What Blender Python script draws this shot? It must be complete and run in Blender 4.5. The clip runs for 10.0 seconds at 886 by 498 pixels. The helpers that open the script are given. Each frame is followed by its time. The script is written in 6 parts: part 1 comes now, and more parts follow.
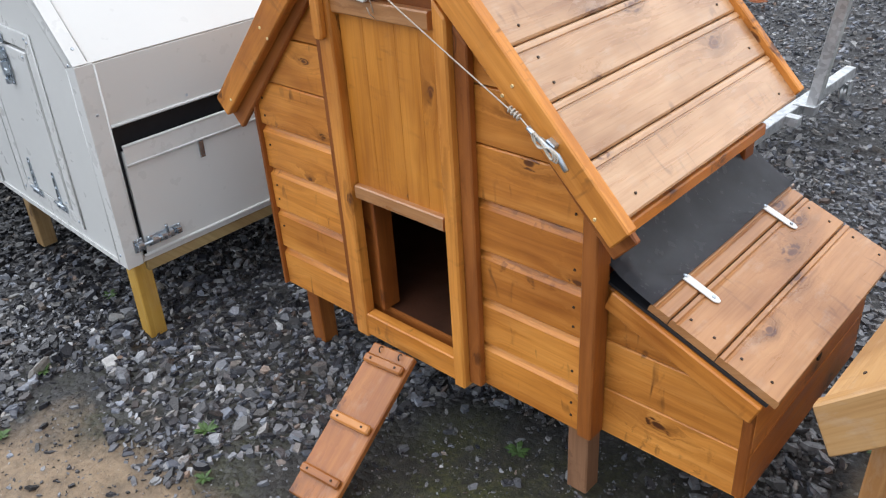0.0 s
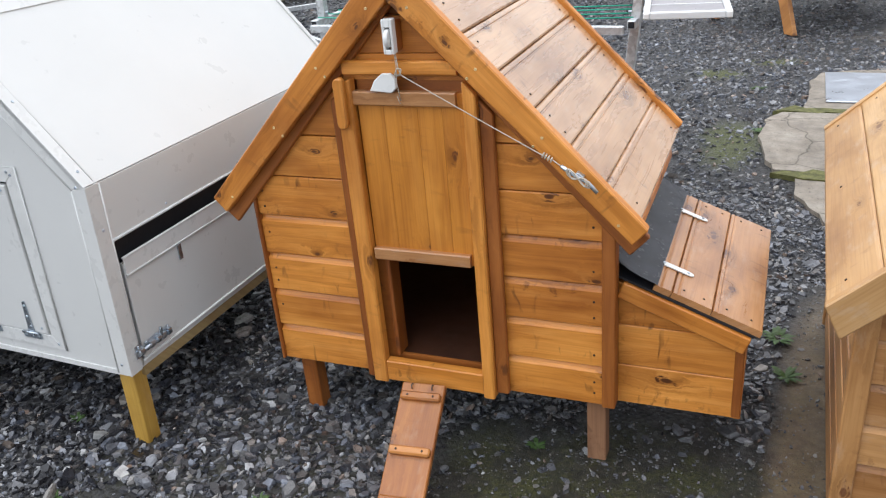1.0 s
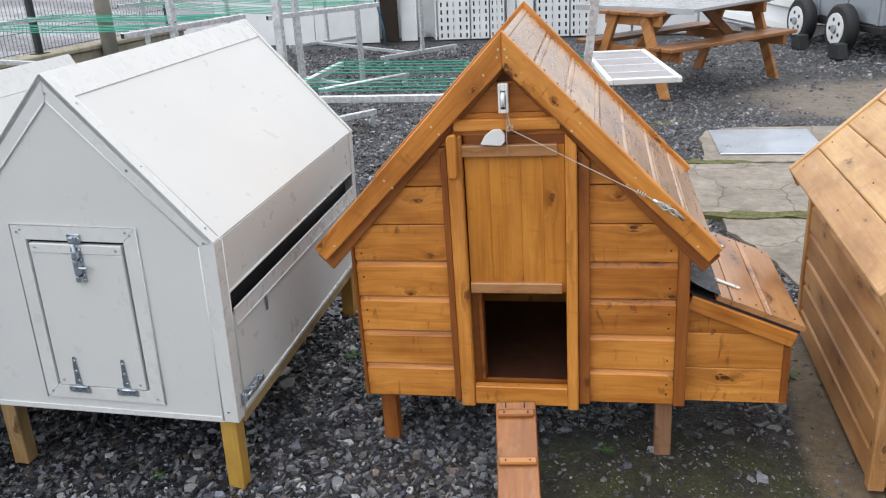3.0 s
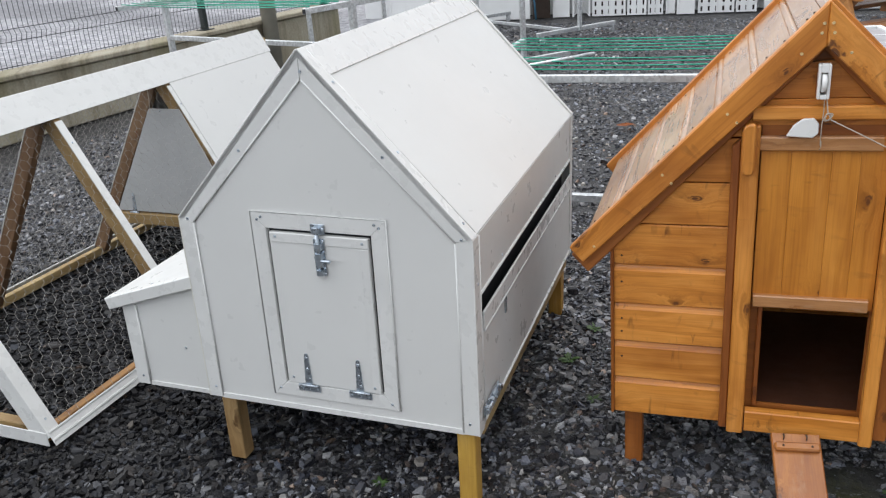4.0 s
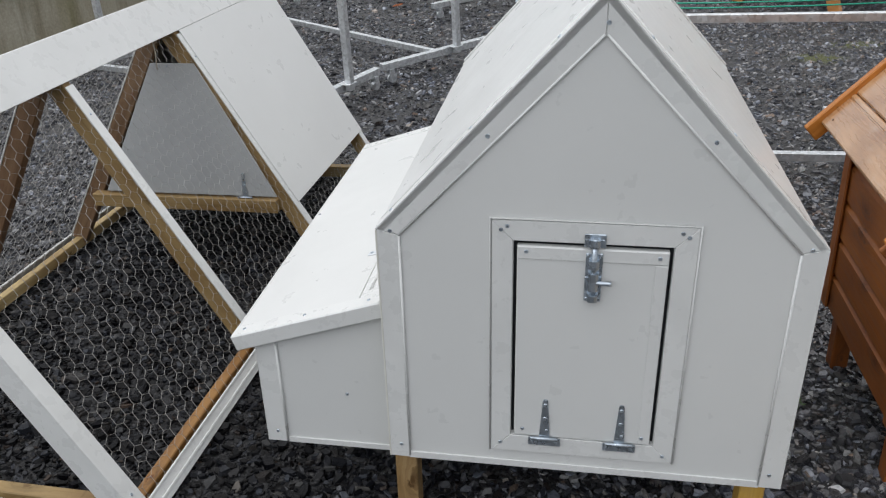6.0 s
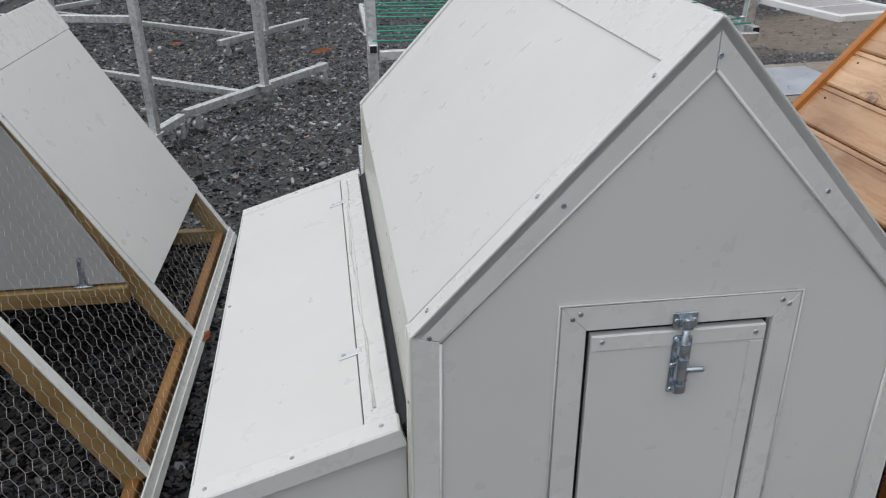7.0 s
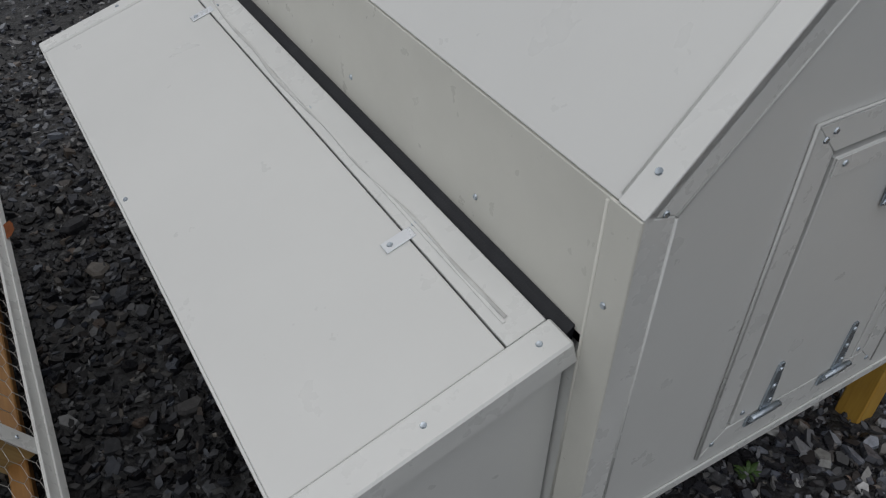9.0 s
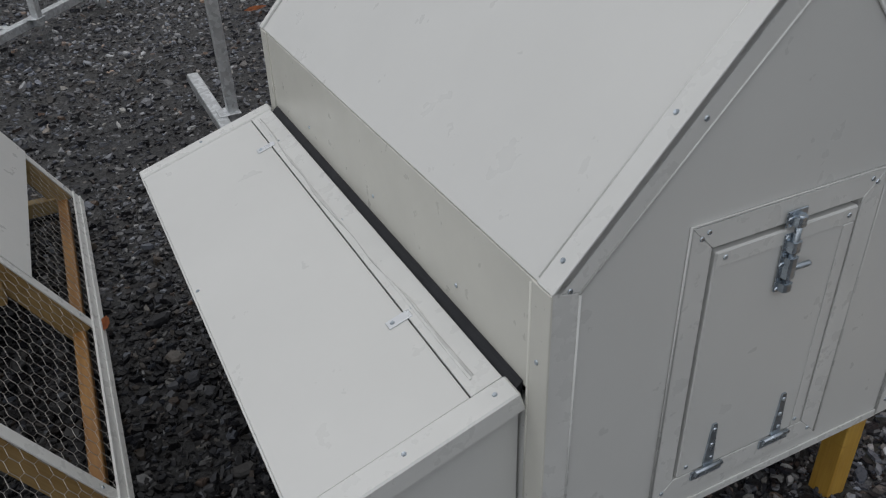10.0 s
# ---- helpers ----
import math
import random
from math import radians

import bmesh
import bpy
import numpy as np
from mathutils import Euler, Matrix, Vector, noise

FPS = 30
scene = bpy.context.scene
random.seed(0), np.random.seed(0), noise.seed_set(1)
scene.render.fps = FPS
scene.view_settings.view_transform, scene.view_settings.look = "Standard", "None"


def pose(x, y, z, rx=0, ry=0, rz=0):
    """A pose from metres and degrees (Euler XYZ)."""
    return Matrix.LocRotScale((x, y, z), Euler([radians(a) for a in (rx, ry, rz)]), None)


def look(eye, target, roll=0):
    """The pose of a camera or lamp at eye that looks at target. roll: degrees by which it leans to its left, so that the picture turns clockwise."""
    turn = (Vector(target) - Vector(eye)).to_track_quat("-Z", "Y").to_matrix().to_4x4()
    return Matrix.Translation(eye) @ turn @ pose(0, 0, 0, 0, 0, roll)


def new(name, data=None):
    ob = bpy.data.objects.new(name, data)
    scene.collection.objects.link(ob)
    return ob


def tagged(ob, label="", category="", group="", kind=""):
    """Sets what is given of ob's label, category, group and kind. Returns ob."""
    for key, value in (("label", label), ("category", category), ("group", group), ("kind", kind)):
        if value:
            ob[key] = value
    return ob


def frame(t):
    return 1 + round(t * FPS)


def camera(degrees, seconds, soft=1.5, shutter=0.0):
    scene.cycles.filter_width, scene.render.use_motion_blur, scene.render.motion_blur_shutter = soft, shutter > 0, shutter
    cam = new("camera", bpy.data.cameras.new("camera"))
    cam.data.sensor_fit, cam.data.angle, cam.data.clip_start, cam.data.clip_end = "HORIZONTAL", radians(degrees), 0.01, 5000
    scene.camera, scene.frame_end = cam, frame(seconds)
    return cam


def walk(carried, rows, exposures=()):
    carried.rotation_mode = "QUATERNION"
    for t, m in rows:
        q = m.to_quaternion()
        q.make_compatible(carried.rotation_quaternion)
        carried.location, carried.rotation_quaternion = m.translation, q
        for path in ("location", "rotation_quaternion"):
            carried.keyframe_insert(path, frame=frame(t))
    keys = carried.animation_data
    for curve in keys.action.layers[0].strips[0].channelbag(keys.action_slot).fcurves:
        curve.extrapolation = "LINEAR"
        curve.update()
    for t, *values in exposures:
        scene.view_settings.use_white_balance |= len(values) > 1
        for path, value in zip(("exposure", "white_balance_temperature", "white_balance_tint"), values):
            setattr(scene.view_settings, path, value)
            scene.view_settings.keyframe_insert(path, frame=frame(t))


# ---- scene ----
cam = camera(56.4, 10.0, soft=1.2)
PATH = [
    (0, (-0.023, 0.137, 1.388), (-1.248, 1.346, 0.371), -3.3),
    (0.2, (-0.082, 0.019, 1.396), (-1.236, 1.355, 0.456), -2.9),
    (0.5, (-0.187, -0.162, 1.437), (-1.16, 1.39, 0.633), -5.8),
    (0.8, (-0.286, -0.398, 1.509), (-1.085, 1.222, 0.65), -4.8),
    (1, (-0.349, -0.529, 1.488), (-1.11, 1.112, 0.636), -4.6),
    (1.5, (-0.583, -0.726, 1.503), (-1.229, 0.975, 0.672), -5.9),
    (2, (-0.714, -0.957, 1.54), (-1.261, 0.782, 0.718), -6.4),
    (2.2, (-0.789, -1.03, 1.558), (-1.279, 0.742, 0.772), -5.0),
    (3.3, (-1.017, -1.025, 1.563), (-1.42, 0.8, 0.853), -3.3),
    (3.5, (-1.126, -0.984, 1.552), (-1.602, 0.83, 0.856), -4.2),
    (3.8, (-1.28, -0.927, 1.568), (-1.897, 0.831, 0.84), -4.7),
    (4, (-1.374, -0.873, 1.544), (-2.045, 0.856, 0.793), -4.4),
    (4.3, (-1.568, -0.85, 1.532), (-2.168, 0.897, 0.765), -3.2),
    (4.5, (-1.693, -0.844, 1.513), (-2.212, 0.921, 0.728), -2.3),
    (5, (-1.93, -0.813, 1.54), (-2.356, 0.97, 0.741), -2.4),
    (5.2, (-2.008, -0.768, 1.536), (-2.431, 1.014, 0.731), -3.2),
    (6.3, (-2.56, -0.461, 1.514), (-2.801, 1.292, 0.583), -1.9),
    (6.5, (-2.657, -0.413, 1.51), (-2.714, 1.356, 0.578), -0.8),
    (6.8, (-2.792, -0.283, 1.486), (-2.698, 1.515, 0.615), -3.3),
    (7, (-2.888, -0.169, 1.468), (-2.673, 1.624, 0.608), -1.4),
    (7.3, (-2.982, -0.013, 1.495), (-2.634, 1.711, 0.544), -2.0),
    (7.5, (-3.072, 0.077, 1.465), (-2.563, 1.765, 0.522), 0.6),
    (7.7, (-3.151, 0.203, 1.439), (-2.493, 1.782, 0.403), 1.5),
    (8, (-3.257, 0.36, 1.382), (-2.569, 1.828, 0.21), -1.7),
    (8.2, (-3.291, 0.418, 1.326), (-2.55, 1.833, 0.122), 0.7),
    (8.5, (-3.301, 0.45, 1.289), (-2.552, 1.746, -0.038), 1.5),
    (9, (-3.273, 0.454, 1.306), (-2.507, 1.754, -0.007), 0.5),
    (9.3, (-3.276, 0.444, 1.365), (-2.461, 1.791, 0.132), 1.3),
    (9.5, (-3.266, 0.386, 1.396), (-2.411, 1.755, 0.215), -1.1),
    (9.7, (-3.275, 0.328, 1.409), (-2.437, 1.743, 0.27), -1.1),
    (10, (-3.289, 0.149, 1.461), (-2.599, 1.679, 0.373), -3.1),
]
EXPOSURES = [(0.0, 2.33, 6150, 10), (2.0, 2.25, 6270, 10), (3.5, 2.17, 6340, 10), (5.0, 1.95, 6370, 10), (6.5, 1.67, 6420, 10), (7.5, 1.26, 6450, 10), (8.0, 1.00, 6450, 10), (8.5, 0.77, 6450, 10), (9.0, 0.88, 6450, 10), (9.5, 1.03, 6450, 10), (10.0, 0.93, 6450, 10)]
walk(cam, [(t, look(eye, target, roll)) for t, eye, target, roll in PATH], EXPOSURES)

# ---- world and sun: a bright overcast day ----
world = bpy.data.worlds.new("overcast")
scene.world = world
world.use_nodes = True
wt = world.node_tree
wt.nodes.clear()
sky = wt.nodes.new("ShaderNodeTexSky")
sky.sky_type = "NISHITA"
sky.sun_disc = False
sky.sun_elevation = radians(72)
sky.sun_rotation = radians(20)
sky.air_density, sky.dust_density, sky.ozone_density = 1.0, 6.0, 1.0
grey = wt.nodes.new("ShaderNodeHueSaturation")
grey.inputs["Saturation"].default_value = 0.6
back = wt.nodes.new("ShaderNodeBackground")
back.inputs["Strength"].default_value = 0.15
wout = wt.nodes.new("ShaderNodeOutputWorld")
wt.links.new(sky.outputs[0], grey.inputs["Color"])
cloud = wt.nodes.new("ShaderNodeGamma")
cloud.inputs["Gamma"].default_value = 0.35
wt.links.new(grey.outputs[0], cloud.inputs["Color"])
wt.links.new(cloud.outputs[0], back.inputs["Color"])
wt.links.new(back.outputs[0], wout.inputs["Surface"])
sun_data = bpy.data.lights.new("sun", "SUN")
sun_data.energy, sun_data.angle, sun_data.color = 0.5, radians(100), (1.0, 1.0, 1.0)
sun = new("sun", sun_data)
sun.matrix_world = look((-5.0, -3.0, 9), (0, 0, 0))


# ---- materials ----
class Nodes:
    """A small builder for one node material."""

    def __init__(self, name):
        self.mat = bpy.data.materials.new(name)
        self.mat.use_nodes = True
        self.tree = self.mat.node_tree
        self.tree.nodes.clear()
        self.bsdf = self.add("ShaderNodeBsdfPrincipled")
        out = self.add("ShaderNodeOutputMaterial")
        self.link(self.bsdf.outputs[0], out.inputs["Surface"])

    def add(self, kind, **values):
        node = self.tree.nodes.new(kind)
        for key, value in values.items():
            node.inputs[key.replace("_", " ")].default_value = value
        return node

    def link(self, a, b):
        self.tree.links.new(a, b)

    def math(self, op, a, b=None):
        node = self.tree.nodes.new("ShaderNodeMath")
        node.operation = op
        for i, v in enumerate((a, b)):
            if v is None:
                continue
            if isinstance(v, (int, float)):
                node.inputs[i].default_value = v
            else:
                self.link(v, node.inputs[i])
        return node.outputs[0]

    def ramp(self, fac, stops, interp="LINEAR"):
        node = self.tree.nodes.new("ShaderNodeValToRGB")
        node.color_ramp.interpolation = interp
        els = node.color_ramp.elements
        while len(els) < len(stops):
            els.new(0.5)
        for el, (p, c) in zip(els, stops):
            el.position = p
            el.color = (c, c, c, 1) if isinstance(c, (int, float)) else (*c, 1)
        self.link(fac, node.inputs[0])
        return node.outputs[0]

    def mix(self, fac, a, b, mode="MIX"):
        node = self.tree.nodes.new("ShaderNodeMix")
        node.data_type = "RGBA"
        node.blend_type = mode
        for i, v in ((0, fac), (6, a), (7, b)):
            if isinstance(v, (int, float)):
                node.inputs[i].default_value = v
            elif isinstance(v, tuple):
                node.inputs[i].default_value = (*v, 1)
            else:
                self.link(v, node.inputs[i])
        return node.outputs[2]

    def coords(self, scale=(1, 1, 1), jitter=0.0):
        tc = self.tree.nodes.new("ShaderNodeTexCoord")
        vec = tc.outputs["Object"]
        if jitter:
            info = self.tree.nodes.new("ShaderNodeObjectInfo")
            comb = self.tree.nodes.new("ShaderNodeCombineXYZ")
            for i, k in enumerate((1.0, 0.37, 0.61)):
                self.link(self.math("MULTIPLY", info.outputs["Random"], jitter * k), comb.inputs[i])
            add = self.tree.nodes.new("ShaderNodeVectorMath")
            self.link(vec, add.inputs[0])
            self.link(comb.outputs[0], add.inputs[1])
            vec = add.outputs[0]
        m = self.tree.nodes.new("ShaderNodeMapping")
        m.inputs["Scale"].default_value = scale
        self.link(vec, m.inputs[0])
        return m.outputs[0]

    def noise(self, vec, scale, detail=4.0, rough=0.55, distortion=0.0):
        n = self.add("ShaderNodeTexNoise", Scale=scale, Detail=detail, Roughness=rough, Distortion=distortion)
        self.link(vec, n.inputs["Vector"])
        return n.outputs["Fac"]

    def voronoi(self, vec, scale, feature="F1", randomness=1.0):
        v = self.add("ShaderNodeTexVoronoi", Scale=scale, Randomness=randomness)
        v.feature = feature
        self.link(vec, v.inputs["Vector"])
        return v

    def bump(self, height, strength, distance):
        b = self.add("ShaderNodeBump", Strength=strength, Distance=distance)
        self.link(height, b.inputs["Height"])
        self.link(b.outputs[0], self.bsdf.inputs["Normal"])

    def put(self, **values):
        for key, value in values.items():
            socket = self.bsdf.inputs[key.replace("_", " ")]
            if isinstance(value, (int, float)):
                socket.default_value = value
            elif isinstance(value, tuple):
                socket.default_value = (*value, 1)
            else:
                self.link(value, socket)
        return self.mat


def wood(name, dark, mid, light, knot=(0.125, 0.038, 0.009), rough=0.42, coat=0.0, wear=0.0, knots=0.9, share=0.45, figure=0.35, upright=False):
    """Boards with the grain along their own x axis (z for upright ones), bent round knots, with a random shift for each board.
    share: how many of the cells hold a knot; figure: how strong the short dark marks across the grain are."""
    n = Nodes(name)
    sp = n.add("ShaderNodeSeparateXYZ")
    n.link(n.coords(jitter=40.0), sp.inputs[0])
    x, w = (sp.outputs[2], n.math("ADD", sp.outputs[0], sp.outputs[1])) if upright else (sp.outputs[0], n.math("ADD", sp.outputs[1], sp.outputs[2]))

    def plane(kx, kw, lift=None, dx=None):
        c = n.add("ShaderNodeCombineXYZ")
        n.link(n.math("MULTIPLY", x if dx is None else n.math("ADD", x, dx), kx), c.inputs[0])
        across = n.math("MULTIPLY", w, kw)
        n.link(across if lift is None else n.math("ADD", across, lift), c.inputs[1])
        return c.outputs[0]

    wobble = n.math("MULTIPLY", n.math("SUBTRACT", n.noise(plane(9.0, 22.0), 1.0, 3.0), 0.5), 0.035)
    kv = n.voronoi(plane(4.6, 8.5, dx=wobble), 1.0)
    kv.voronoi_dimensions = "2D"
    csep = n.add("ShaderNodeSeparateColor")
    n.link(kv.outputs["Color"], csep.inputs[0])
    pick = n.ramp(csep.outputs[0], [(1 - share, 0.0), (1.02 - share, 1.0)])
    reach = n.math("MULTIPLY", kv.outputs["Distance"], n.ramp(csep.outputs[2], [(0.0, 1.0), (0.6, 0.6), (1.0, 0.38)]))
    reach = n.math("MULTIPLY", reach, n.ramp(n.noise(plane(38.0, 60.0), 1.0, 3.0, 0.7), [(0.25, 0.70), (0.75, 1.40)]))
    swell = n.math("MULTIPLY", pick, n.ramp(reach, [(0.0, 1.0), (0.06, 0.62), (0.14, 0.25), (0.30, 0.0)], "EASE"))
    # long grain whose lines part round the knots
    streak = n.noise(plane(3.0, 36.0, n.math("MULTIPLY", swell, 1.7)), 1.0, 6.0, 0.6, 0.6)
    line = n.noise(plane(6.0, 210.0, n.math("MULTIPLY", swell, 7.0)), 1.0, 2.0, 0.5, 0.3)
    base = n.ramp(streak, [(0.14, dark), (0.50, mid), (0.86, light)])
    base = n.mix(1.0, base, n.ramp(line, [(0.30, (0.90, 0.86, 0.81)), (0.52, (1.0, 1.0, 1.0)), (0.74, (1.04, 1.05, 1.06))]), "MULTIPLY")
    broad = n.ramp(n.noise(plane(3.5, 6.5), 1.0, 3.0), [(0.30, (0.70, 0.62, 0.54)), (0.52, (1.0, 1.0, 1.0)), (0.72, (1.14, 1.18, 1.24))])
    base = n.mix(1.0, base, broad, "MULTIPLY")
    info = n.add("ShaderNodeObjectInfo")
    tone = n.ramp(info.outputs["Random"], [(0.0, (0.82, 0.76, 0.70)), (0.5, (1.0, 1.0, 1.0)), (1.0, (1.12, 1.16, 1.22))])
    base = n.mix(1.0, base, tone, "MULTIPLY")
    # short dark marks across the grain, in drifts
    mark = n.ramp(n.noise(plane(46.0, 13.0, n.math("MULTIPLY", swell, 3.0)), 1.0, 2.0, 0.5, 0.8), [(0.58, 0.0), (0.74, 1.0)])
    drift = n.ramp(n.noise(plane(6.0, 9.0), 1.0, 2.0), [(0.50, 0.0), (0.62, 1.0)])
    base = n.mix(n.math("MULTIPLY", n.math("MULTIPLY", mark, drift), figure), base, knot)
    halo = n.math("MULTIPLY", n.math("MULTIPLY", pick, n.ramp(reach, [(0.03, 0.85), (0.085, 0.50), (0.20, 0.0)])), n.ramp(streak, [(0.42, 1.0), (0.58, 0.2)]))
    # a small dark heart with a broken ring round it, most of it on one side
    heart = n.ramp(reach, [(0.016, 1.0), (0.026, 0.9), (0.036, 0.0)])
    ring = n.math("MULTIPLY", n.ramp(reach, [(0.034, 0.0), (0.046, 1.0), (0.058, 1.0), (0.072, 0.0)]), n.ramp(n.noise(plane(30.0, 52.0), 1.0, 2.0), [(0.47, 0.0), (0.56, 1.0)]))
    core = n.math("MULTIPLY", pick, n.math("MAXIMUM", heart, ring))
    base = n.mix(n.math("MULTIPLY", halo, knots), base, tuple(0.55 * c for c in dark))
    base = n.mix(n.math("MULTIPLY", core, knots), base, knot)
    if wear:
        bare = n.ramp(n.noise(plane(10.0, 25.0), 1.0, 5.0, 0.65), [(0.55, 0.0), (0.72, wear)])
        base = n.mix(bare, base, (0.54, 0.41, 0.30))
    n.bump(n.math("ADD", streak, n.math("MULTIPLY", line, 0.6)), 0.30, 0.0022)
    rr = n.ramp(streak, [(0.3, rough - 0.10), (0.7, rough + 0.10)])
    return n.put(Base_Color=base, Roughness=rr, Coat_Weight=coat, Coat_Roughness=0.22)


def plain(name, color, rough, metal=0.0, spot=0.08, scale=9.0, bump=0.0, bump_scale=120.0, fine=0.0):
    """Paint, plastic or metal with faint large and fine variation."""
    n = Nodes(name)
    v = n.coords(jitter=9.0)
    broad = n.ramp(n.noise(v, scale, 4.0), [(0.3, 1 - spot), (0.7, 1 + spot * 0.4)])
    base = n.mix(1.0, color, broad, "MULTIPLY")
    if fine:
        grit = n.ramp(n.noise(v, scale * 30, 3.0), [(0.35, 1 - fine), (0.65, 1.0)])
        base = n.mix(1.0, base, grit, "MULTIPLY")
    rr = n.ramp(n.noise(v, scale * 2.7, 5.0), [(0.3, max(0.05, rough - 0.08)), (0.7, rough + 0.08)])
    if bump:
        n.bump(n.noise(v, bump_scale, 3.0), bump, 0.0015)
    return n.put(Base_Color=base, Roughness=rr, Metallic=metal)


def galvanised(name, color, rough):
    n = Nodes(name)
    v = n.coords(jitter=9.0)
    sp = n.voronoi(v, 60.0)
    base = n.mix(1.0, color, n.ramp(sp.outputs["Color"], [(0.2, 0.8), (0.8, 1.1)]), "MULTIPLY")
    return n.put(Base_Color=base, Roughness=n.ramp(n.noise(v, 22.0), [(0.3, rough - 0.08), (0.7, rough + 0.12)]), Metallic=0.85)


def sheet(name):
    """Off-white wet composite sheet with faint streaks and rain specks."""
    n = Nodes(name)
    v = n.coords(jitter=9.0)
    base = n.ramp(n.noise(v, 2.3, 5.0, 0.6), [(0.3, (0.625, 0.632, 0.618)), (0.7, (0.66, 0.667, 0.652))])
    speck = n.ramp(n.voronoi(v, 70.0).outputs["Distance"], [(0.03, 1.0), (0.09, 0.0)])
    pick = n.ramp(n.noise(v, 9.0, 2.0), [(0.52, 0.0), (0.62, 1.0)])
    drops = n.math("MULTIPLY", speck, pick)
    base = n.mix(n.math("MULTIPLY", drops, 0.04), base, (0.40, 0.40, 0.38))
    n.bump(n.math("ADD", drops, n.math("MULTIPLY", n.noise(v, 160.0, 2.0), 0.25)), 0.12, 0.001)
    return n.put(Base_Color=base, Roughness=n.ramp(n.noise(v, 14.0, 4.0), [(0.3, 0.26), (0.7, 0.42)]))


STAIN = wood("stained_pine", (0.32, 0.097, 0.010), (0.59, 0.224, 0.034), (0.76, 0.345, 0.077), knot=(0.090, 0.026, 0.006), coat=0.10, share=0.60, figure=0.75)
FIGURED = wood("figured_stained_pine", (0.32, 0.102, 0.013), (0.60, 0.232, 0.038), (0.78, 0.37, 0.09), knot=(0.085, 0.024, 0.005), knots=1.0, coat=0.10, share=0.85, figure=0.85)
DOORWOOD = wood("stained_door_plank", (0.38, 0.128, 0.013), (0.53, 0.200, 0.023), (0.63, 0.262, 0.038), coat=0.10, share=0.22, figure=0.3)
# paler than the walls: wet sky sheen is partly put into this colour
STAIN_ROOF = wood("stained_pine_sheen_roof", (0.39, 0.195, 0.085), (0.545, 0.325, 0.168), (0.63, 0.420, 0.245), knot=(0.15, 0.062, 0.034), rough=0.30, coat=1.0, wear=0.45, knots=0.9, share=0.45, figure=0.5)
RAMPWOOD = wood("stained_ramp_plank", (0.28, 0.096, 0.020), (0.47, 0.185, 0.043), (0.58, 0.265, 0.078), rough=0.36, coat=0.25, wear=0.2, share=0.6, figure=0.5)
STAIN_UP = wood("stained_pine_upright", (0.35, 0.116, 0.014), (0.58, 0.225, 0.036), (0.73, 0.32, 0.070), coat=0.10, upright=True)
# dark stain, which also serves as painted shade on left boards and jamb
STAIN_AND_SHADE = wood("dark_stain_and_shade", (0.20, 0.058, 0.010), (0.31, 0.100, 0.017), (0.40, 0.14, 0.026), rough=0.5)
STAIN_AND_SHADE_UP = wood("dark_stain_and_shade_post", (0.17, 0.047, 0.007), (0.29, 0.090, 0.014), (0.40, 0.135, 0.024), rough=0.5, upright=True)
GREYLEG = wood("weathered_brown_leg", (0.17, 0.080, 0.040), (0.26, 0.130, 0.066), (0.34, 0.185, 0.10), rough=0.6, upright=True)
PALE = wood("pale_larch", (0.33, 0.150, 0.045), (0.47, 0.240, 0.085), (0.56, 0.32, 0.14), rough=0.5, coat=0.10, wear=0.3, share=0.6, figure=0.6)
PALE_ROOF = wood("pale_larch_roof", (0.44, 0.235, 0.085), (0.57, 0.34, 0.14), (0.65, 0.43, 0.22), rough=0.45, coat=0.3, wear=0.5, knots=0.7, share=0.25, figure=0.3)
TREATED = wood("treated_timber", (0.20, 0.135, 0.050), (0.33, 0.232, 0.098), (0.42, 0.31, 0.16), knot=(0.12, 0.065, 0.015), rough=0.6)
TREATED_UP = wood("weathered_treated_post", (0.17, 0.098, 0.036), (0.29, 0.180, 0.074), (0.40, 0.27, 0.13), knot=(0.09, 0.045, 0.012), rough=0.55, knots=1.0, share=0.6, upright=True)
# wet timber of the far struts, with their shade in the colour
SHADED_STRUT = wood("shaded_wet_strut", (0.10, 0.055, 0.026), (0.16, 0.092, 0.045), (0.22, 0.135, 0.072), rough=0.5)
RAILWOOD = wood("wet_brown_rail", (0.15, 0.068, 0.018), (0.24, 0.115, 0.030), (0.32, 0.165, 0.050), rough=0.5)
LIDWOOD = wood("stained_nest_lid", (0.29, 0.120, 0.036), (0.41, 0.190, 0.068), (0.49, 0.255, 0.105), knot=(0.10, 0.035, 0.022), rough=0.34, coat=0.6, wear=0.3, share=0.6, figure=0.5)
LEGPINE = wood("golden_treated_pine", (0.33, 0.175, 0.026), (0.47, 0.275, 0.048), (0.55, 0.35, 0.095), knot=(0.16, 0.07, 0.012), rough=0.55, wear=0.15, upright=True)
BENCH = wood("bench_timber", (0.16, 0.06, 0.016), (0.28, 0.11, 0.03), (0.36, 0.16, 0.05), rough=0.4, coat=0.2)
WHITE = sheet("white_sheet")
CREAM = plain("cream_sheet", (0.66, 0.655, 0.60), 0.34, spot=0.05, bump=0.05)
TRIM = plain("white_trim", (0.665, 0.672, 0.657), 0.30, spot=0.05, bump=0.05)
DOORGREY = plain("grey_sheet", (0.40, 0.41, 0.41), 0.45, spot=0.06, bump=0.05)
# rubber; also the black of painted shade in gaps and slots
RUBBER_AND_SHADE = plain("black_rubber_and_shade", (0.010, 0.0112, 0.015), 0.6, spot=0.25, bump=0.3, bump_scale=300)
FLAP = plain("grey_rubber_flap", (0.095, 0.100, 0.115), 0.22, spot=0.3, scale=14, bump=0.15, bump_scale=260)
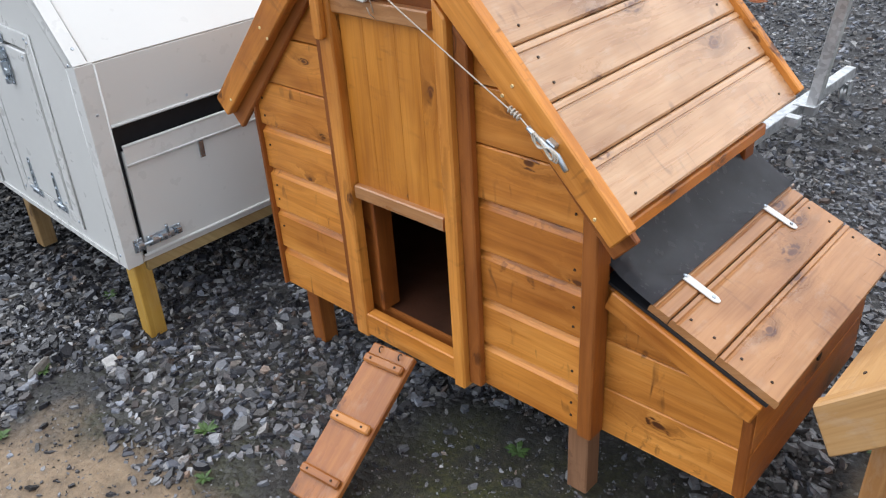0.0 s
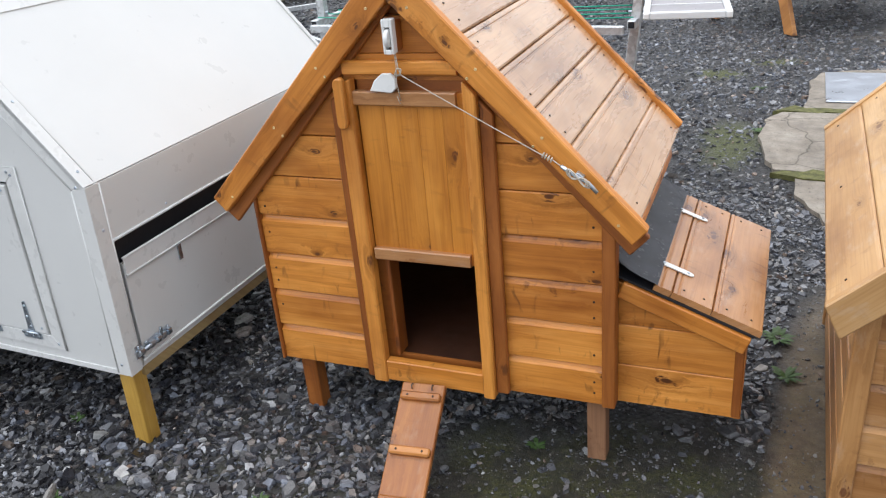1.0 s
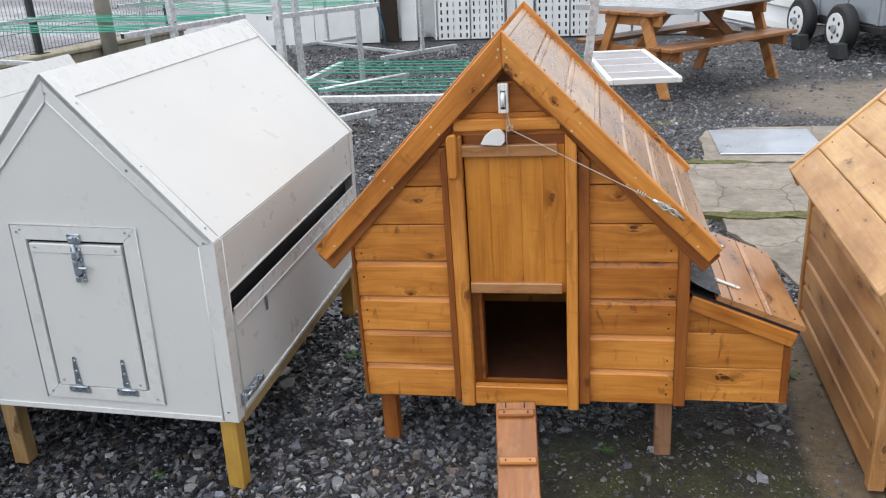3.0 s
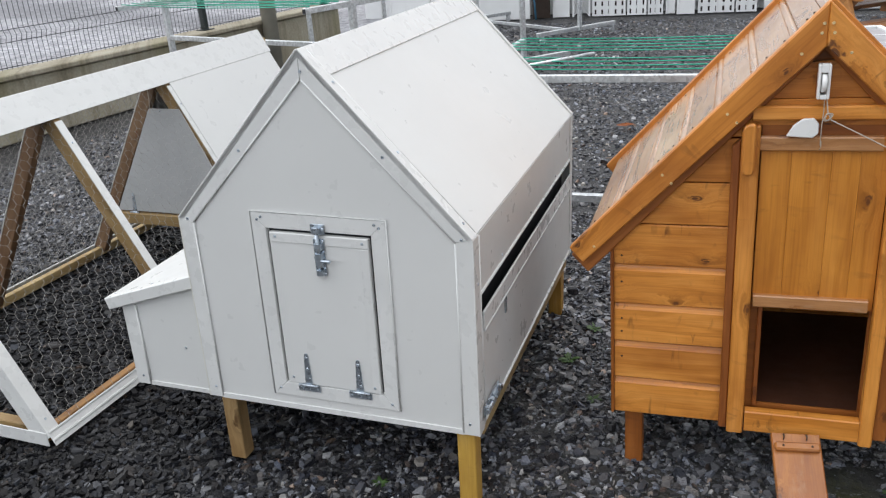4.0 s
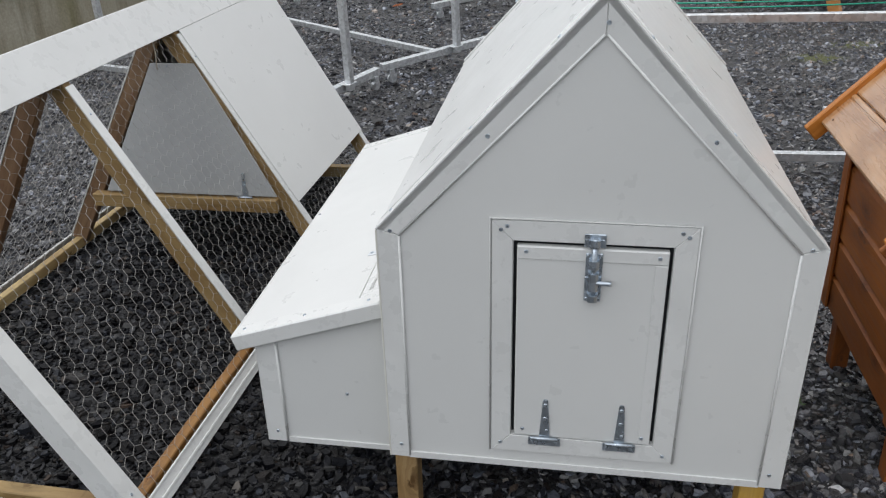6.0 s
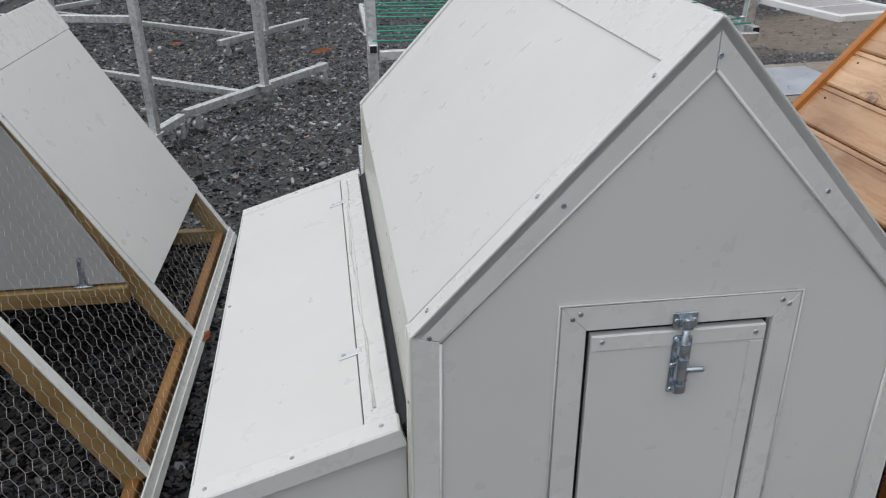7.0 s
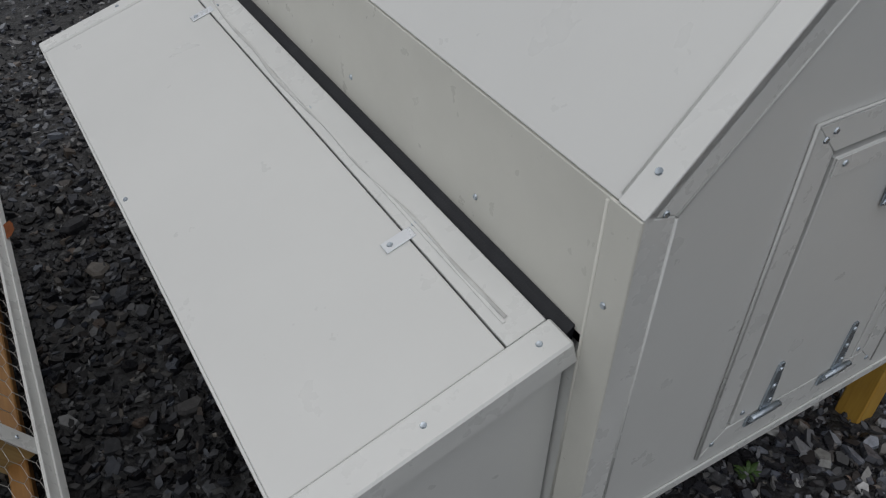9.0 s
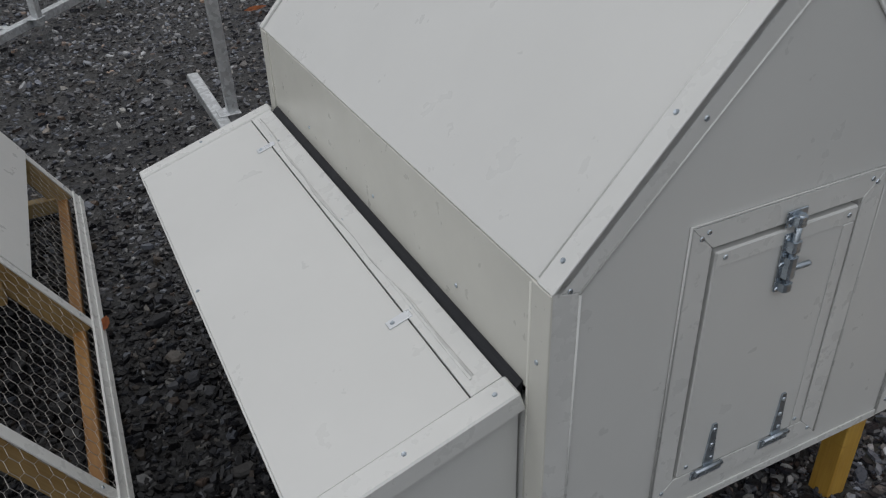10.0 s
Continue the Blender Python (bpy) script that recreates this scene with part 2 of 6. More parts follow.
# near-black and darkened brown: the shade inside is put into these colours
SHADE_DARK = plain("shade_dark", (0.024, 0.012, 0.006), 0.7, spot=0.2)
DARKFLOOR = plain("shaded_brown_floor", (0.075, 0.028, 0.014), 0.55, spot=0.3, fine=0.3)
GALV = galvanised("galvanised_steel", (0.72, 0.74, 0.755), 0.42)
ZINC = galvanised("bright_zinc", (0.50, 0.56, 0.62), 0.26)
STRAP = plain("bright_strap", (0.74, 0.77, 0.80), 0.30, metal=0.5, spot=0.06)
NYLON = plain("white_nylon", (0.80, 0.80, 0.78), 0.35, spot=0.04)
ROPE = plain("grey_cord", (0.55, 0.49, 0.41), 0.8, spot=0.3, scale=200)
GREEN = plain("green_plastic_line", (0.020, 0.40, 0.26), 0.35, spot=0.2)
WIRE = plain("galvanised_wire", (0.36, 0.35, 0.33), 0.5, metal=0.3, spot=0.3, scale=30)
FENCE = plain("dark_green_fence", (0.020, 0.026, 0.026), 0.45, spot=0.2)
POLE = plain("weathered_pole", (0.36, 0.34, 0.28), 0.85, spot=0.3, scale=3, bump=0.4, bump_scale=40)
PLASTIC = plain("white_plastic_panel", (0.76, 0.77, 0.77), 0.4, spot=0.10, scale=2)
PLATE = plain("steel_cover", (0.58, 0.62, 0.68), 0.34, metal=0.7, spot=0.12, scale=4, bump=0.1)
TYRE = plain("tyre_rubber", (0.02, 0.02, 0.021), 0.7, spot=0.2)
SEALANT = plain("grey_sealant", (0.57, 0.575, 0.56), 0.5, spot=0.2, scale=25)
GREYSHEET = plain("wet_grey_sheet", (0.42, 0.43, 0.44), 0.16, spot=0.18, scale=3)
WINGGREY = plain("grey_wing_slat", (0.33, 0.31, 0.32), 0.35, spot=0.2, scale=5)
GREYBOX = plain("grey_paint", (0.30, 0.33, 0.36), 0.45, spot=0.12)
LEAFGREEN = plain("weed_leaf", (0.055, 0.11, 0.024), 0.55, spot=0.35, scale=60)
DEADLEAF = plain("dead_leaf", (0.40, 0.12, 0.03), 0.6, spot=0.3, scale=40)


def stone_material():
    n = Nodes("slate_chips")
    geo = n.add("ShaderNodeNewGeometry")
    r = geo.outputs["Random Per Island"]
    base = n.ramp(r, [(0.0, (0.011, 0.011, 0.013)), (0.42, (0.030, 0.030, 0.035)), (0.58, (0.060, 0.061, 0.069)), (0.70, (0.125, 0.127, 0.138)),
                      (0.82, (0.190, 0.193, 0.205)), (0.895, (0.25, 0.252, 0.262)), (0.91, (0.10, 0.085, 0.078)), (0.945, (0.13, 0.125, 0.122)), (0.975, (0.27, 0.27, 0.275)), (1.0, (0.42, 0.42, 0.42))])
    tint = n.ramp(n.math("FRACT", n.math("MULTIPLY", r, 53.7)), [(0.0, (0.90, 0.98, 1.12)), (0.35, (0.98, 1.0, 1.03)), (0.62, (1.0, 1.0, 0.99)), (0.84, (1.03, 1.02, 0.95)), (0.95, (1.12, 1.0, 0.87)), (1.0, (1.4, 0.98, 0.72))])
    base = n.mix(1.0, base, tint, "MULTIPLY")
    v = n.coords()
    sep = n.add("ShaderNodeSeparateXYZ")
    n.link(v, sep.inputs[0])
    # between run and coop: wet and painted shade darken the stones; drier elsewhere
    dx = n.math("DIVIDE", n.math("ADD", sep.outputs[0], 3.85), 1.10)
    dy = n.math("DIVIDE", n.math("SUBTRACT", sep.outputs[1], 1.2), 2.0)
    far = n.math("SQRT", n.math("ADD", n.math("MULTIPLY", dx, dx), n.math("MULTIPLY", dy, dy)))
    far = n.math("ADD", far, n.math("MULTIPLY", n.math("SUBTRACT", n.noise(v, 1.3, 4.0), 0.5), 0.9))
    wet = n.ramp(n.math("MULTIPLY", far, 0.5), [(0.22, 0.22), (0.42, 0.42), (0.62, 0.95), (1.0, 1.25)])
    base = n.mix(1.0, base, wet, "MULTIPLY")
    east = n.math("ADD", sep.outputs[0], n.math("MULTIPLY", n.math("SUBTRACT", sep.outputs[1], 3.0), 0.12))
    east = n.math("ADD", east, n.math("MULTIPLY", n.math("SUBTRACT", n.noise(v, 1.7, 4.0), 0.5), 1.0))
    dry = n.ramp(n.math("ADD", n.math("MULTIPLY", east, 0.5), 1.10), [(0.02, 0.0), (1.05, 0.85)])
    chalk = n.mix(1.0, n.ramp(n.math("FRACT", n.math("MULTIPLY", r, 7.3)), [(0.0, (0.050, 0.050, 0.056)), (0.5, (0.125, 0.126, 0.134)), (0.85, (0.21, 0.21, 0.217)), (1.0, (0.36, 0.355, 0.35))]), tint, "MULTIPLY")
    base = n.mix(dry, base, chalk)
    base = n.mix(1.0, base, n.ramp(n.noise(v, 55.0, 5.0, 0.65), [(0.3, 0.62), (0.7, 1.3)]), "MULTIPLY")
    n.bump(n.noise(v, 140.0, 4.0), 0.5, 0.002)
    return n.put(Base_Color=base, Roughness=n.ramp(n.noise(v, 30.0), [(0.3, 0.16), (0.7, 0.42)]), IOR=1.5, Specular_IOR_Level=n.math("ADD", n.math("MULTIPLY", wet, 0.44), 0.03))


def ground_material():
    """Slate gravel that turns to sand, fine dirt and moss in patches."""
    n = Nodes("yard_ground")
    v = n.coords()
    cell = n.voronoi(v, 62.0)
    edge = n.voronoi(v, 62.0, "DISTANCE_TO_EDGE")
    g = n.ramp(cell.outputs["Color"], [(0.1, (0.012, 0.012, 0.014)), (0.5, (0.026, 0.027, 0.030)), (0.8, (0.05, 0.051, 0.054)), (0.95, (0.11, 0.11, 0.11))])
    g = n.mix(n.ramp(edge.outputs["Distance"], [(0.0, 0.75), (0.08, 0.0)]), g, (0.010, 0.010, 0.011))
    g = n.mix(n.ramp(n.noise(v, 1.1, 4.0), [(0.35, 0.0), (0.75, 0.4)]), g, (0.055, 0.05, 0.042))
    sep = n.add("ShaderNodeSeparateXYZ")
    n.link(v, sep.inputs[0])
    wob = n.math("MULTIPLY", n.math("SUBTRACT", n.noise(v, 3.5, 5.0, 0.6), 0.5), 0.9)

    def patch(cx, cy, rx, ry, soft):
        dx = n.math("DIVIDE", n.math("SUBTRACT", sep.outputs[0], cx), rx)
        dy = n.math("DIVIDE", n.math("SUBTRACT", sep.outputs[1], cy), ry)
        d = n.math("SQRT", n.math("ADD", n.math("MULTIPLY", dx, dx), n.math("MULTIPLY", dy, dy)))
        return n.ramp(n.math("ADD", d, wob), [(1 - soft, 1.0), (1.0, 0.0)])

    dirt_c = n.ramp(n.noise(v, 55.0, 9.0, 0.8), [(0.38, (0.006, 0.0056, 0.004)), (0.50, (0.019, 0.0175, 0.0115)), (0.64, (0.054, 0.047, 0.032))])
    moss_c = n.ramp(n.noise(v, 110.0, 4.0), [(0.36, (0.014, 0.017, 0.0035)), (0.62, (0.062, 0.066, 0.013))])
    moss_at = n.ramp(n.noise(v, 6.0, 8.0, 0.75), [(0.45, 0.0), (0.58, 0.8)])
    dirt_c = n.mix(moss_at, dirt_c, moss_c)
    grit = n.voronoi(v, 150.0)
    tiny = n.add("ShaderNodeSeparateColor")
    n.link(grit.outputs["Color"], tiny.inputs[0])
    fleck = n.math("MULTIPLY", n.ramp(grit.outputs["Distance"], [(0.22, 1.0), (0.32, 0.0)]), n.ramp(tiny.outputs[0], [(0.70, 0.0), (0.74, 1.0)]))
    dirt_c = n.mix(n.math("MULTIPLY", fleck, 0.8), dirt_c, n.ramp(tiny.outputs[1], [(0.0, (0.02, 0.02, 0.022)), (0.6, (0.09, 0.09, 0.09)), (1.0, (0.30, 0.29, 0.27))]))
    # same patch on the ground sheet: wet, with shade painted in
    wet_shade = patch(-3.85, 1.2, 1.15, 2.0, 0.5)
    g = n.mix(wet_shade, g, n.mix(1.0, g, (0.40, 0.40, 0.41), "MULTIPLY"))
    earth = n.math("MAXIMUM", patch(-0.62, 0.80, 0.80, 0.68, 0.35), n.math("MULTIPLY", patch(-1.68, 0.78, 0.50, 0.60, 0.5), 0.25))
    g = n.mix(earth, g, dirt_c)
    fringe = n.math("MULTIPLY", patch(-1.3, 0.3, 1.25, 0.85, 0.5), moss_at)
    g = n.mix(n.math("MULTIPLY", fringe, 0.3), g, moss_c)
    sand_c = n.ramp(n.noise(v, 30.0, 6.0, 0.7), [(0.3, (0.15, 0.105, 0.064)), (0.55, (0.27, 0.195, 0.122)), (0.8, (0.36, 0.28, 0.185))])
    sand_c = n.mix(n.math("MULTIPLY", fleck, 0.7), sand_c, n.ramp(tiny.outputs[1], [(0.0, (0.05, 0.04, 0.034)), (0.6, (0.16, 0.13, 0.10)), (1.0, (0.42, 0.38, 0.33))]))
    beach = patch(-1.45, 0.15, 0.75, 0.55, 0.25)
    g = n.mix(beach, g, sand_c)
    green = n.math("MAXIMUM", patch(-0.68, 4.00, 0.20, 0.50, 0.6), n.math("MAXIMUM", patch(-0.93, 5.47, 0.25, 0.18, 0.6), patch(-0.55, 5.88, 0.25, 0.14, 0.6)))
    g = n.mix(n.math("MULTIPLY", green, 0.9), g, n.mix(0.5, moss_c, (0.10, 0.115, 0.028)))
    soil_c = n.ramp(n.noise(v, 7.0, 7.0, 0.7), [(0.3, (0.105, 0.085, 0.065)), (0.55, (0.19, 0.158, 0.125)), (0.8, (0.26, 0.22, 0.18))])
    g = n.mix(patch(1.60, 6.7, 1.60, 1.15, 0.35), g, soil_c)
    strip_at = patch(-0.22, 1.35, 0.13, 1.05, 0.4)
    g = n.mix(strip_at, g, n.mix(0.45, sand_c, dirt_c))
    bare = n.math("MAXIMUM", earth, n.math("MAXIMUM", strip_at, beach))
    lumps = n.math("MULTIPLY", cell.outputs["Distance"], n.math("SUBTRACT", bare, 1.0))
    n.bump(n.math("ADD", lumps, n.math("MULTIPLY", n.noise(v, 90.0, 6.0, 0.75), 0.6)), 0.8, 0.012)
    return n.put(Base_Color=g, Roughness=n.ramp(n.noise(v, 18.0), [(0.3, 0.35), (0.7, 0.7)]))


def concrete_material():
    n = Nodes("cracked_concrete")
    v = n.coords()
    base = n.ramp(n.noise(v, 3.0, 7.0, 0.65), [(0.3, (0.17, 0.145, 0.115)), (0.55, (0.29, 0.252, 0.205)), (0.8, (0.37, 0.33, 0.275))])
    crack = n.voronoi(v, 1.9, "DISTANCE_TO_EDGE")
    add = n.add("ShaderNodeVectorMath")
    nz = n.add("ShaderNodeTexNoise", Scale=5.0, Detail=5.0)
    n.link(v, nz.inputs["Vector"])
    sc = n.add("ShaderNodeVectorMath")
    sc.operation = "SCALE"
    sc.inputs["Scale"].default_value = 0.16
    n.link(nz.outputs["Color"], sc.inputs[0])
    n.link(v, add.inputs[0])
    n.link(sc.outputs[0], add.inputs[1])
    n.link(add.outputs[0], crack.inputs["Vector"])
    line = n.ramp(crack.outputs["Distance"], [(0.0, 1.0), (0.011, 0.0)])
    pits = n.ramp(n.noise(v, 85.0, 3.0), [(0.60, 0.0), (0.70, 0.7)])
    base = n.mix(pits, base, (0.085, 0.070, 0.055))
    base = n.mix(1.0, base, n.ramp(n.noise(v, 22.0, 4.0), [(0.3, 0.78), (0.7, 1.12)]), "MULTIPLY")
    base = n.mix(n.math("MULTIPLY", line, 0.8), base, (0.06, 0.05, 0.035))
    moss = n.ramp(n.noise(v, 2.2, 6.0, 0.65), [(0.66, 0.0), (0.76, 0.5)])
    base = n.mix(moss, base, (0.10, 0.105, 0.035))
    n.bump(n.math("SUBTRACT", n.noise(v, 60.0, 5.0), n.math("MULTIPLY", line, 1.5)), 0.4, 0.005)
    return n.put(Base_Color=base, Roughness=n.ramp(n.noise(v, 9.0), [(0.3, 0.45), (0.7, 0.85)]))


def wall_material():
    """Rendered concrete with drip stains and olive algae."""
    n = Nodes("stained_concrete_wall")
    v = n.coords()
    sep = n.add("ShaderNodeSeparateXYZ")
    n.link(v, sep.inputs[0])
    tall = n.add("ShaderNodeCombineXYZ")
    n.link(n.math("ADD", sep.outputs[0], sep.outputs[1]), tall.inputs[0])
    n.link(n.math("MULTIPLY", sep.outputs[2], 0.12), tall.inputs[2])
    base = n.ramp(n.noise(v, 1.4, 6.0, 0.6), [(0.3, (0.28, 0.245, 0.175)), (0.55, (0.38, 0.345, 0.26)), (0.75, (0.44, 0.41, 0.33))])
    base = n.mix(1.0, base, n.ramp(n.noise(tall.outputs[0], 7.0, 5.0, 0.65), [(0.32, (0.58, 0.56, 0.50)), (0.52, (1.0, 1.0, 1.0))]), "MULTIPLY")
    base = n.mix(n.ramp(n.noise(tall.outputs[0], 1.3, 4.0), [(0.55, 0.0), (0.70, 0.55)]), base, (0.20, 0.185, 0.075))
    base = n.mix(1.0, base, n.ramp(n.noise(v, 45.0, 4.0), [(0.3, 0.82), (0.7, 1.08)]), "MULTIPLY")
    n.bump(n.noise(v, 60.0, 4.0), 0.5, 0.003)
    return n.put(Base_Color=base, Roughness=0.85)


def far_gravel():
    n = Nodes("pale_far_gravel")
    v = n.coords()
    c = n.voronoi(v, 14.0)
    base = n.ramp(c.outputs["Color"], [(0.1, (0.15, 0.15, 0.165)), (0.5, (0.27, 0.27, 0.295)), (0.9, (0.52, 0.52, 0.545))])
    base = n.mix(1.0, base, n.ramp(n.noise(v, 0.35, 4.0), [(0.35, 0.45), (0.6, 1.0)]), "MULTIPLY")
    sep = n.add("ShaderNodeSeparateXYZ")
    n.link(v, sep.inputs[0])
    lane = n.math("ADD", n.math("MULTIPLY", n.math("ADD", n.math("MULTIPLY", sep.outputs[0], 0.62), sep.outputs[1]), 0.16), n.math("MULTIPLY", n.noise(v, 0.12, 3.0), 0.9))
    track = n.ramp(n.math("FRACT", lane), [(0.08, 0.0), (0.20, 0.75), (0.34, 0.75), (0.46, 0.0)], "EASE")
    base = n.mix(track, base, (0.105, 0.105, 0.118))
    n.bump(n.noise(v, 20.0, 4.0), 0.6, 0.02)
    return n.put(Base_Color=base, Roughness=n.ramp(n.noise(v, 6.0), [(0.3, 0.3), (0.7, 0.7)]))


CONCRETE_WALL = wall_material()
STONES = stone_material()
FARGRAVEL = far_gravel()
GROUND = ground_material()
CONCRETE = concrete_material()
GRASS = plain("rough_grass", (0.070, 0.085, 0.028), 0.9, spot=0.55, scale=1.2, bump=1.0, bump_scale=25, fine=0.5)
MOSS = plain("moss", (0.165, 0.165, 0.055), 0.9, spot=0.6, scale=30, bump=0.8, bump_scale=120, fine=0.4)


# ---- mesh helpers ----
def mesh_of(bm, name, material):
    me = bpy.data.meshes.new(name)
    bm.normal_update()
    bm.to_mesh(me)
    bm.free()
    me.materials.append(material)
    return me


def part(name, bm, material, parent, label="", m=None):
    """One mesh object under a thing or a part; bm may be a bmesh or a mesh that is shared."""
    me = mesh_of(bm, name, material) if isinstance(bm, bmesh.types.BMesh) else bm
    ob = new(name, me)
    ob.parent = parent
    if m is not None:
        ob.matrix_basis = m
    if label:
        ob["label"] = label
    return ob


def thing(name, m, label, category, group="", kind=""):
    ob = new(name)
    ob.empty_display_size = 0.1
    ob.matrix_basis = m
    return tagged(ob, label, category, group, kind)


def add_box(bm, lo, hi, bevel=0.0, m=None):
    t = Matrix.LocRotScale([(a + b) / 2 for a, b in zip(lo, hi)], None, [b - a for a, b in zip(lo, hi)])
    r = bmesh.ops.create_cube(bm, size=1.0, matrix=(m @ t) if m is not None else t)
    if bevel:
        edges = list({e for v in r["verts"] for e in v.link_edges})
        bmesh.ops.bevel(bm, geom=edges, offset=bevel, segments=1, affect="EDGES", profile=0.5)
    return bm


def box(lo, hi, bevel=0.0):
    return add_box(bmesh.new(), lo, hi, bevel)


def add_prism(bm, poly, lo, hi, axis="y", bevel=0.0):
    """A polygon of (u, v) pushed out along one axis from lo to hi."""
    put = {"x": lambda u, v, w: (w, u, v), "y": lambda u, v, w: (u, w, v), "z": lambda u, v, w: (u, v, w)}[axis]
    a = [bm.verts.new(put(u, v, lo)) for u, v in poly]
    b = [bm.verts.new(put(u, v, hi)) for u, v in poly]
    faces = [bm.faces.new(a), bm.faces.new(b[::-1])]
    k = len(poly)
    for i in range(k):
        faces.append(bm.faces.new((a[i], b[i], b[(i + 1) % k], a[(i + 1) % k])))
    bmesh.ops.recalc_face_normals(bm, faces=faces)
    if bevel:
        edges = list({e for f in faces for e in f.edges})
        bmesh.ops.bevel(bm, geom=edges, offset=bevel, segments=1, affect="EDGES", profile=0.5)
    return bm


def prism(poly, lo, hi, axis="y", bevel=0.0):
    return add_prism(bmesh.new(), poly, lo, hi, axis, bevel)


def add_tube(bm, pts, r, sides=6):
    """A round rod along a line of points."""
    pts = [Vector(p) for p in pts]
    rings = []
    for i, p in enumerate(pts):
        d = (pts[min(i + 1, len(pts) - 1)] - pts[max(i - 1, 0)]).normalized()
        u = d.orthogonal().normalized() if i == 0 else (u - d * u.dot(d)).normalized()
        w = d.cross(u)
        rings.append([bm.verts.new(p + r * (math.cos(a) * u + math.sin(a) * w)) for a in (2 * math.pi * k / sides for k in range(sides))])
    for a, b in zip(rings, rings[1:]):
        for k in range(sides):
            f = bm.faces.new((a[k], a[(k + 1) % sides], b[(k + 1) % sides], b[k]))
            f.smooth = sides > 4
    bm.faces.new(rings[0][::-1])
    bm.faces.new(rings[-1])
    return bm


def tube(pts, r, sides=6):
    return add_tube(bmesh.new(), pts, r, sides)


BOARDS = {}


def board_mesh(length, width, thick, material, chamfer=0.003, cove=False):
    """A plank along x, its wide face towards -y, standing from z 0 to width; with a hollow along the top when cove is set."""
    key = (round(length, 3), round(width, 3), round(thick, 3), material.name, cove, chamfer)
    if key not in BOARDS:
        c = chamfer
        if cove:
            prof = [(0, c), (c, 0), (thick, 0), (thick, width), (0.0115, width), (0.0110, width * 0.955), (0.0075, width * 0.90), (0.003, width * 0.865), (0, width * 0.845)]
        else:
            prof = [(0, c), (c, 0), (thick - c, 0), (thick, c), (thick, width - c), (thick - c, width), (c, width), (0, width - c)]
        BOARDS[key] = mesh_of(prism(prof, -length / 2, length / 2, "x"), "board", material)
    return BOARDS[key]


def screw_mesh(r, material, name):
    bm = bmesh.new()
    ring = [[bm.verts.new((rr * math.cos(a), h, rr * math.sin(a))) for a in (2 * math.pi * k / 8 for k in range(8))] for rr, h in ((r, 0.0), (r * 0.75, -0.0018))]
    for k in range(8):
        bm.faces.new((ring[0][k], ring[0][(k + 1) % 8], ring[1][(k + 1) % 8], ring[1][k]))
    tip = bm.verts.new((0, -0.0014, 0))
    for k in range(8):
        bm.faces.new((ring[1][k], ring[1][(k + 1) % 8], tip))
    return mesh_of(bm, name, material)


SCREW = screw_mesh(0.0045, ZINC, "screw")
BRASS = plain("brass_screw", (0.85, 0.68, 0.36), 0.30, metal=0.6)
SCREW_BRASS = screw_mesh(0.0038, BRASS, "screw")


def facing(x, y, z, nx, ny, nz):
    """A pose at a place whose -y axis points along the normal."""
    return Matrix.Translation((x, y, z)) @ Vector((-nx, -ny, -nz)).to_track_quat("Y", "Z").to_matrix().to_4x4()


def screw(parent, x, y, z, nx=0.0, ny=-1.0, nz=0.0, mesh=None):
    part("screw", mesh or SCREW, None, parent, "", facing(x, y, z, nx, ny, nz))


# ---- the white coop on timber legs ----
def t_hinge(parent, x, y, z):
    """A strap hinge, its plate under the leaf and the leaf pointing up; the face at y."""
    bm = bmesh.new()
    add_prism(bm, [(-0.011, 0.012), (0.011, 0.012), (0.0055, 0.104), (0.0035, 0.108), (-0.0035, 0.108), (-0.0055, 0.104)], y - 0.0032, y, "y")
    add_box(bm, (-0.034, y - 0.0032, -0.012), (0.034, y, 0.006))
    h = part("hinge", bm, ZINC, parent, "zinc-plated strap hinge", pose(x, 0, z))
    part("hinge_pin", tube([(-0.030, y - 0.006, 0.008), (0.030, y - 0.006, 0.008)], 0.0045, 8), ZINC, h)
    for dx, dz in ((0, 0.095), (0, 0.06), (0.004, 0.028), (-0.024, -0.004), (0.024, -0.004), (0, -0.004)):
        part("screw", SCREW, None, h, "", pose(dx, y - 0.0032, dz))


def tower_bolt(parent, m):
    """A barrel bolt along z with its plate, keepers, sliding rod and knob."""
    bm = bmesh.new()
    add_box(bm, (-0.016, -0.003, -0.140), (0.016, 0, -0.036), 0.001)
    add_box(bm, (-0.020, -0.003, -0.024), (0.020, 0, 0.004), 0.001)
    b = part("bolt", bm, ZINC, parent, "zinc-plated tower bolt", m)
    part("rod", tube([(0, -0.009, -0.125), (0, -0.009, -0.002)], 0.0055, 8), ZINC, b)
    for z0, z1 in ((-0.065, -0.047), (-0.112, -0.075), (-0.136, -0.122), (-0.020, -0.004)):
        part("keeper", prism([(-0.011, 0.0), (-0.009, -0.014), (-0.004, -0.0165), (0.004, -0.0165), (0.009, -0.014), (0.011, 0.0)], z0, z1, "z"), ZINC, b)
    part("knob", tube([(0.0, -0.010, -0.094), (0.012, -0.013, -0.094), (0.030, -0.015, -0.093), (0.034, -0.015, -0.093)], 0.0048, 8), ZINC, b)
    for dx, dz in ((-0.011, -0.042), (0.011, -0.042), (-0.011, -0.135), (0.011, -0.135), (-0.014, -0.010), (0.014, -0.010), (-0.013, -0.09)):
        part("screw", SCREW, None, b, "", pose(dx, -0.003, dz))


def leg_mesh(w, h, material, name):
    return mesh_of(box((-w / 2, -w / 2, 0), (w / 2, w / 2, h), 0.003), name, material)


